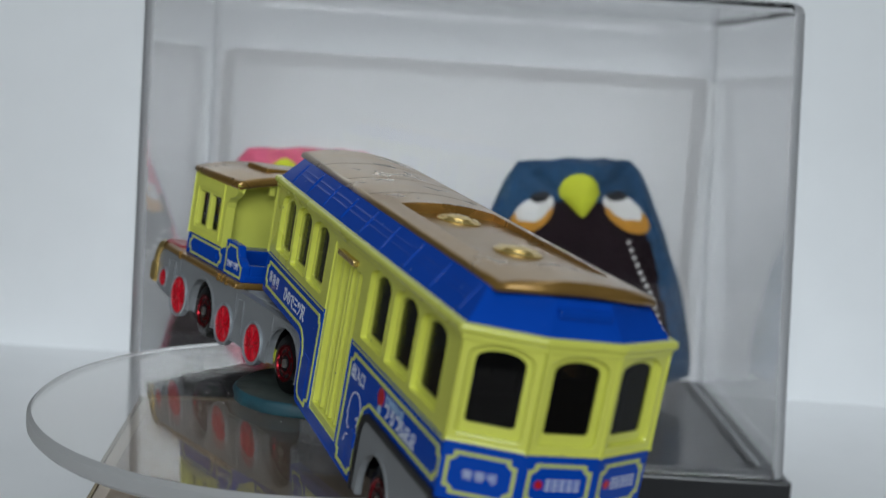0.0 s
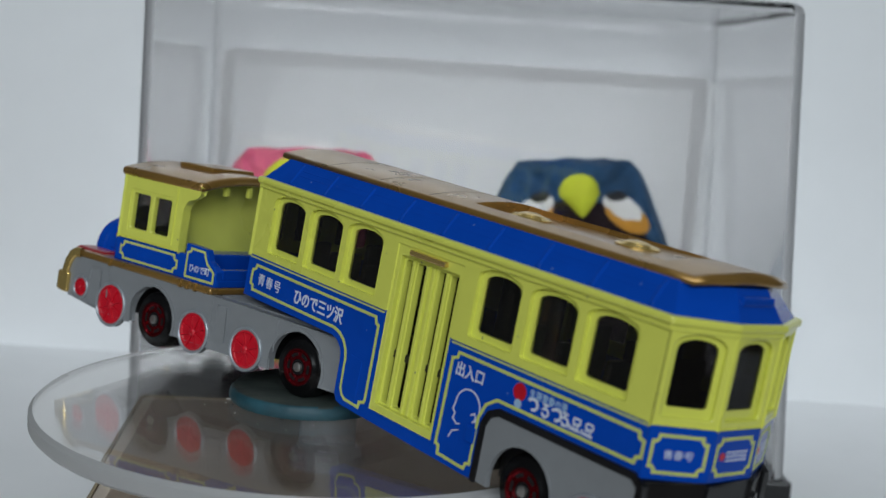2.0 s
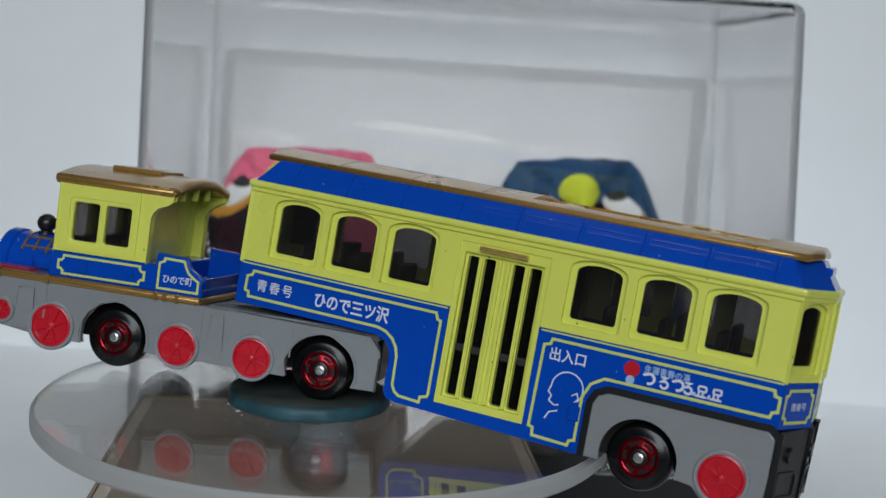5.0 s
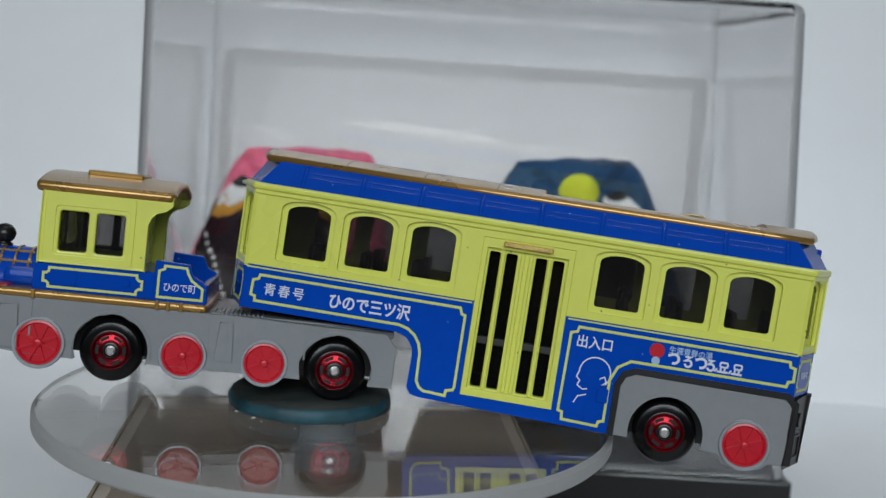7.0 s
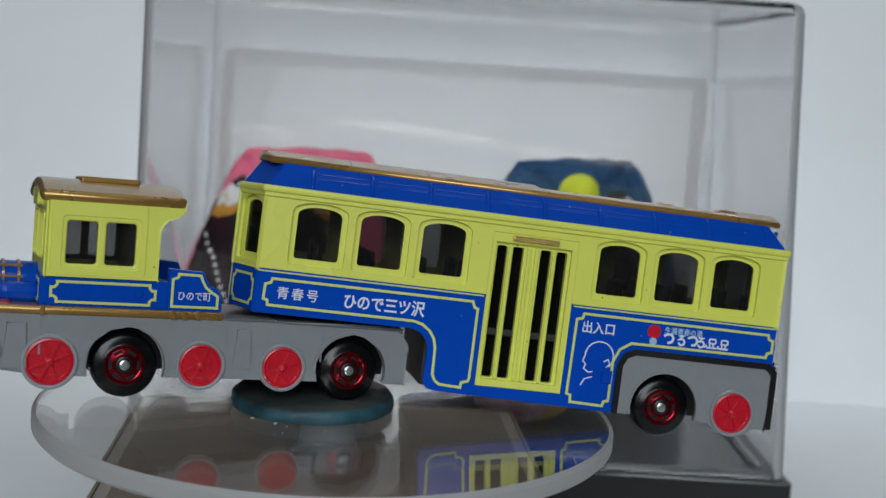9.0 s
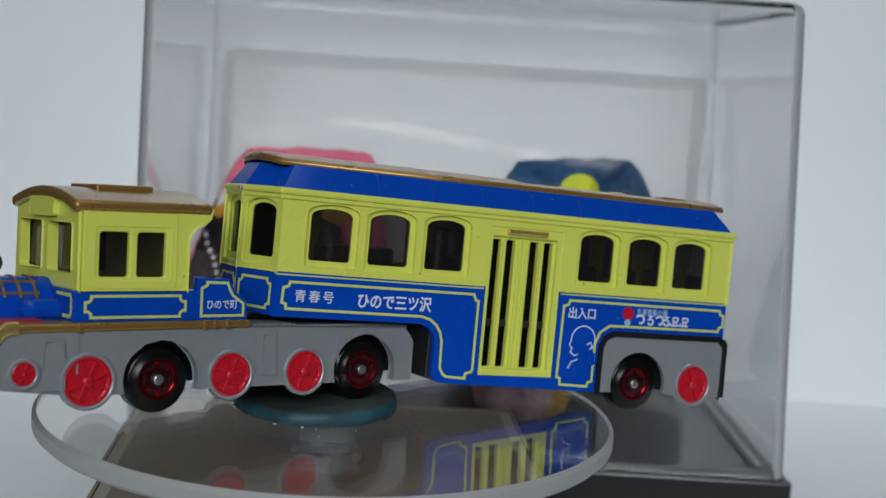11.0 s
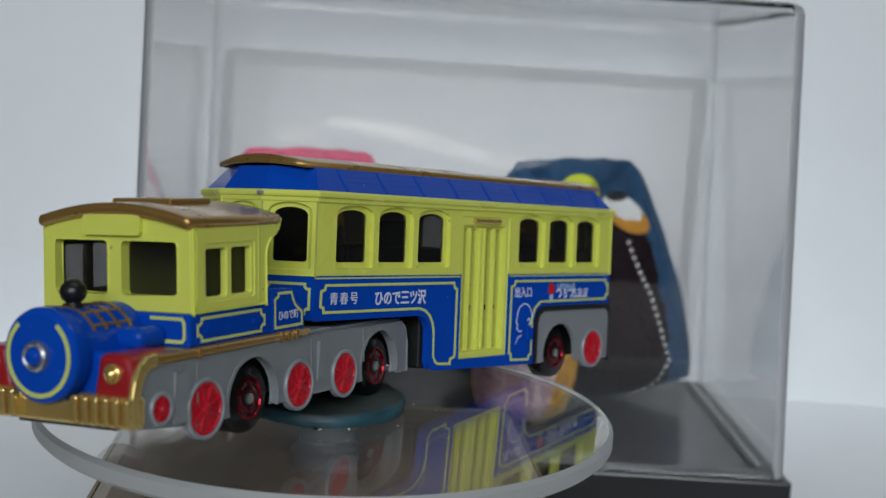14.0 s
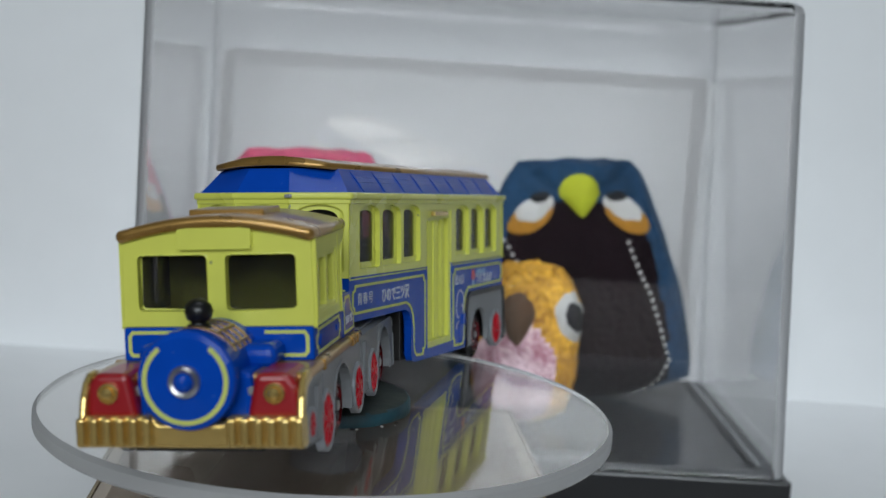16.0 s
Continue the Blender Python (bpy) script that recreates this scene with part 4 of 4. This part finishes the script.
    # round head-like line drawing kept as a plain shape
    mark(arc(0, 0, 2.6, -40, 175, 14), 0.22, WHITEINK, 43.6, 7.3)
    mark([(-2.5, 0.2), (-2.9, -1.0), (-2.3, -1.6), (-2.6, -2.4), (-1.6, -3.0), (-0.6, -2.7)], 0.22, WHITEINK, 43.6, 7.3)
    mark([(0.9, -0.9), (1.7, -0.4), (2.1, -1.2), (1.2, -2.2), (0.6, -3.4)], 0.2, WHITEINK, 43.6, 7.3)
    mark([(-2.8, -5.4), (-2.2, -4.2), (-0.8, -3.7), (1.2, -4.0), (2.3, -4.2)], 0.22, WHITEINK, 43.6, 7.3)
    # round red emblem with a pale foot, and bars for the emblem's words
    bm = plate(bmesh.new(), arc(53.1, 12.7, 1.25, 0, 345, 22), [], flank(-1, 13.65), 0, 0.06)
    part("emblem", bm, RED, car, "red round emblem")
    part("emblem", plate(bmesh.new(), arc(53.1, 11.0, 0.7, 0, 330, 11), [], flank(-1, 13.65), 0, 0.07), PALEINK, car)
    lettering("生涯青春の湯", 1.28, ink(55.0, 12.75), car, PALEINK, 0.93, 0.02)
    for x, kind in ((55.0, 0), (57.6, 1), (59.5, 0), (61.3, 1)):
        if kind == 0:
            mark([(0.0, 1.25), (0.6, 1.5)] + arc(1.05, 0.85, 0.75, 90, -80, 7) + [(0.8, 0.1)], 0.42, WHITEINK, x, 10.95)
        else:
            mark([(0.2, 1.6), (1.1, 1.6), (0.2, 0.9)] + arc(0.8, 0.5, 0.55, 120, -170, 9), 0.36, WHITEINK, x, 10.9)
    for x in (63.0, 65.3):
        mark(rounded(0.6, 1.8, 1.0, 1.75, 0.2, 2), 0.3, WHITEINK, x, 10.75, closed=True)
        mark([(0.2, 0.2), (1.95, 0.2)], 0.34, WHITEINK, x, 10.75)
        mark([(0.75, 0.3), (0.75, 1.0)], 0.3, WHITEINK, x, 10.75)
        mark([(1.4, 0.3), (1.4, 1.0)], 0.3, WHITEINK, x, 10.75)
        mark([(-0.15, 0.1), (0.15, 0.7)], 0.3, WHITEINK, x, 10.75)
    # end bays
    for end in (0, 1):
        xe, dx = (X1, 1) if end else (X0, -1)
        corners = [(xe, -HW), (xe + dx * BAY, -BW), (xe + dx * BAY, BW), (xe, HW)]
        for k in range(3):
            p, q = Vector(corners[k]), Vector(corners[k + 1])
            d = (q - p).normalized()
            nrm = Vector((d.y, -d.x)) * (1 if end else -1)
            length, mid = (q - p).length, (q - p).length / 2
            put = lambda u, v, w: (p.x + d.x * u + nrm.x * w, p.y + d.y * u + nrm.y * w, v)
            bay = part("bay_wall", bevel(plate(bmesh.new(), [(0, 15.9), (length, 15.9), (length, 29.0), (0, 29.0)], [arched(mid - 3.8, mid + 3.8, 17.0, 26.2, 1.7)], put, -0.7, 0.0), 0.28), LIME, car, "lime end wall with an arched window")
            part("window_frame", plate(bmesh.new(), [(0.3, 16.2), (length - 0.3, 16.2), (length - 0.3, 28.8), (0.3, 28.8)], [arched(mid - 3.0, mid + 3.0, 18.2, 25.8, 1.4)], put, -1.5, -0.75), LIME, bay)
            part("window_pane", plate(bmesh.new(), [(1.0, 16.4), (length - 1.0, 16.4), (length - 1.0, 28.4), (1.0, 28.4)], [], put, -1.35, -1.0), DOORSMOKE, bay, "smoked window pane")
            low = part("bay_skirt", bevel(plate(bmesh.new(), [(0, 8.6), (length, 8.6), (length, 15.9), (0, 15.9)], [], put, -1.2, 0.0), 0.2), BLUE, car, "blue end skirt panel")
            part("panel_line", ribbon(bmesh.new(), notched(0.9, length - 0.9, 9.7, 14.6, 0.8), 0.45, put, 0.0, 0.06), LINE, low)
            if end and k == 0:
                lettering("青春号", 1.35, lambda u, v, w: put(mid - 2.2 + u, 11.6 + v, 0.06 + w), low, WHITEINK, 1.1, 0.0)
            elif end:
                part("print_dot", plate(bmesh.new(), arc(mid - 2.6, 12.2, 0.55, 0, 340, 14), [], put, 0.0, 0.08), RED, low)
                for i in range(5):
                    for dz in (0.0, 0.55, 1.1):
                        u0 = mid - 1.7 + i * 0.95
                        part("print_bar", plate(bmesh.new(), [(u0, 11.5 + dz), (u0 + 0.7, 11.5 + dz), (u0 + 0.7, 11.78 + dz), (u0, 11.78 + dz)], [], put, 0.0, 0.06), WHITEINK, low)
            if end:
                part("bumper", bevel(plate(bmesh.new(), [(0, -2.8), (length, -2.8), (length, 8.4), (0, 8.4)], [], put, -2.5, 0.2), 0.5), BLACK, car, "black rear bumper panel")
                part("bumper_lamp", plate(bmesh.new(), arc(mid, 4.6, 1.2, 0, 345, 16), [], put, 0.1, 0.7), BLACK, car)
                part("bumper_frame", ribbon(bmesh.new(), rounded(mid - 2.6, mid + 2.6, -1.8, 1.9, 0.4, 2), 0.4, put, 0.1, 0.45), BLACK, car)
    # bare metal where the enamel has worn off the leading corner
    rng = random.Random(3)
    for z0, z1 in ((9.2, 15.6), (16.2, 18.4), (19.5, 20.6), (26.5, 28.0)):
        wob = [rng.uniform(0.08, 0.24) for k in range(7)]
        bm = ribbon(bmesh.new(), [(-wob[k], z0 + (z1 - z0) * k / 6) for k in range(7)], 0.34, lambda u, v, w: (X0 - BAY - 0.03 - w, -BW + 0.1 + u, v), 0, 0.06, False)
        part("worn_edge", bm, SILVER, car, "bare metal at a worn corner")
    part("worn_edge", bar(X0 - BAY - 1.0, X0 - BAY - 0.3, -BW - 0.7, -BW + 0.5, 29.1, 29.7, 0.2), SILVER, car, "bare metal at a worn corner")
    # eaves, roof slope, gold roof
    part("eave_moulding", bevel(slab(bmesh.new(), footprint(0.8, 0.5), 28.8, footprint(0.8, 0.5), 30.0), 0.45, 3), LIME, car, "lime eaves moulding")
    part("under_moulding", bevel(slab(bmesh.new(), footprint(0.3, 0.2), 28.1, footprint(0.3, 0.2), 28.9), 0.15), LIME, car)
    bm = bmesh.new()
    levels = [slope(k / 8) for k in range(9)]
    plans = [[(x, y, z) for x, y in footprint(g, g * 0.88)] for g, z in levels]
    for i in range(8):
        j = (i + 1) % 8
        strip = [(bm.verts.new(p[i]), bm.verts.new(p[j])) for p in plans]
        for a, b in zip(strip, strip[1:]):
            bm.faces.new([a[0], a[1], b[1], b[0]]).smooth = True
    bm.faces.new([bm.verts.new(p) for p in plans[-1]])
    part("roof_slope", bm, BLUE, car, "blue sloping roof sides", keep=True)
    part("rear_box", bar(X1 + 0.6, X1 + 2.6, -3.6, 3.6, 31.9, 33.2, 0.3), BLUE, car)
    # arched gold roof: stations across, a front field, two side strips beside the sunken tray, a rear field
    ys = [-9.9, -7.6, -5.0, -2.5, 0.0, 2.5, 5.0, 7.6, 9.9]
    crown = lambda y: 34.95 + 1.15 * (1 - (y / 9.9) ** 2)
    tip = lambda y: 1.7 * max(0.0, min(1.0, (9.9 - abs(y)) / 4.9))
    bm = bmesh.new()
    top = [[bm.verts.new((x, y, crown(y))) for x in (X0 + 1.0 - tip(y), 30.6, 68.5, X1 - 1.2 + tip(y))] for y in ys]
    for k in range(8):
        for col in (0, 1, 2):
            if col != 1 or k in (0, 7):
                f = bm.faces.new([top[k][col], top[k][col + 1], top[k + 1][col + 1], top[k + 1][col]])
                f.smooth = True
    tray = [bm.verts.new((x, y, 34.4 if x < 40 else 35.2)) for x, y in ((30.6, -7.6), (68.5, -7.6), (68.5, 7.6), (30.6, 7.6))]
    bm.faces.new(tray)
    bm.faces.new([top[1][1], top[1][2], tray[1], tray[0]])
    bm.faces.new([top[7][2], top[7][1], tray[3], tray[2]])
    bm.faces.new([top[k][1] for k in range(1, 8)] + [tray[3], tray[0]])
    bm.faces.new([top[k][2] for k in range(1, 8)] + [tray[2], tray[1]])
    loop = [top[k][0] for k in range(8, -1, -1)] + [top[0][1], top[0][2]] + [top[k][3] for k in range(9)] + [top[8][2], top[8][1]]
    edges = [loop]
    for e, low in ((0.42, 0.05), (0.74, 0.20), (0.93, 0.44), (1.0, 0.72), (0.94, 0.98), (0.74, 1.2)):
        far = [Vector(((v.co.x - 0.45) / 0.985, v.co.y / 0.93, 34.95 + 0.5 * (v.co.z - 34.95))) for v in loop]
        edges.append([bm.verts.new(v.co.lerp(w, e) - Vector((0, 0, low))) for v, w in zip(loop, far)])
    for p, q in zip(edges, edges[1:]):
        for i in range(len(loop)):
            j = (i + 1) % len(loop)
            bm.faces.new([p[i], p[j], q[j], q[i]]).smooth = True
    bm.faces.new(edges[-1])
    crest = set(loop)
    for e in bm.edges:
        if e.verts[0] in crest and e.verts[1] in crest:
            e.smooth = False
    roof = part("roof", bm, GOLD, car, "gold roof with a sunken tray")
    # roof grooves drawn as dark strips, their shade put into the colour
    for x in (-3.7, 9.9, 22.5):
        bm = bmesh.new()
        cols = [[bm.verts.new((x + dx, y, crown(y) + dz)) for dx, dz in ((0, -0.2), (0, 0.03), (0.25, 0.03), (0.25, -0.2))] for y in ys]
        for p, q in zip(cols, cols[1:]):
            for i in range(4):
                j = (i + 1) % 4
                bm.faces.new([p[i], p[j], q[j], q[i]])
        bm.faces.new(cols[0])
        bm.faces.new(cols[-1][::-1])
        part("roof_seam", bm, GROOVESHADE, roof)
    for x, z in ((35.5, 34.5), (57.0, 34.95)):
        put = lambda a, b, h: (x + a, b, z + h)
        part("ventilator", ring(bmesh.new(), [(3.3, 0), (3.3, 0.25), (2.9, 0.5), (2.4, 0.35), (1.9, 0.75), (1.0, 1.0), (0.1, 1.05)], 32, put), GOLDBRIGHT, roof, "round gold ventilator")
    # inside
    part("floor_pan", bar(X0 + 1, X1 + 1, -11.6, 11.6, 8.7, 10.0), DARKIN, car, "dark inner floor")
    part("well", bar(14.0, 46.5, -11.0, 11.0, -1.6, 0.0), DARKIN, car, "dark door well")
    part("well_end", bar(12.6, 14.0, -11.6, 11.6, -1.2, 9.0), DARKIN, car)
    part("rear_underframe", bar(47.0, 76.5, -8.2, 8.2, -2.4, 8.8), DARKIN, car, "dark underframe")
    part("front_pivot", ring(bmesh.new(), [(6.0, 8.0), (6.0, 8.8)], 24, lambda a, b, h: (-8.0 + a, b, h)), BLACK, car, "black pivot plate")
    for x in (-9, 0, 9, 17, 45, 54, 63, 71):
        for s in (-1, 1):
            seat = part("seat", bar(x - 2.2, x + 2.2, s * 7.4 - 3.2, s * 7.4 + 3.2, 10.0, 14.0, 0.4), SEATGREY, car, "dark moulded seat")
            part("seat_back", bar(x + 1.2, x + 2.4, s * 7.4 - 3.2, s * 7.4 + 3.2, 13.5, 20.8, 0.4), SEATGREY, seat)
    return car


LOCO, COACH = locomotive(), coach()

# ---- movement: everything on the plate turns about the spindle ----
THETA = [(0.0, -62.6), (0.5, -57.2), (1.0, -52.0), (1.5, -47.0), (2.0, -42.1), (2.5, -37.4), (3.0, -32.8), (3.5, -28.35), (4.0, -24.0), (4.5, -19.87), (5.0, -15.79), (5.5, -11.78), (6.0, -7.81), (6.5, -3.87), (7.0, 0.1), (7.5, 4.12), (8.0, 8.1), (8.5, 12.1), (9.0, 16.0), (9.5, 20.07), (10.0, 24.06), (10.5, 28.05), (11.0, 32.06), (11.5, 36.12), (12.0, 40.25), (12.5, 44.45), (13.0, 48.9), (13.5, 53.4), (14.0, 58.1), (14.5, 63.1), (15.0, 68.1), (15.5, 73.2), (16.0, 78.3)]
HUB = Matrix.Translation((0.00113, -0.00879, 0.0590))


def tilted(yaw, pitch, roll, shift):
    """The rest pose of a vehicle on the plate, from its front driving wheel's axle end."""
    return HUB @ pose(0, 0, 0, roll, pitch, yaw) @ Matrix.Translation((0, shift * MM, 0))


def motions():
    rest = ((LOCO, tilted(0.4, 2.87, -5.5, 13.3)), (COACH, tilted(-11.3, 4.55, -5.5, 12.0)),
            (DISC, pose(0.0004, -0.0004, DISC_TOP * MM)), (PAD, pose(-0.0028, -0.0012, DISC_TOP * MM)))
    for ob, m in rest:
        walk(ob, [(t, pose(0, 0, 0, 0, 0, a) @ m) for t, a in THETA])


motions()
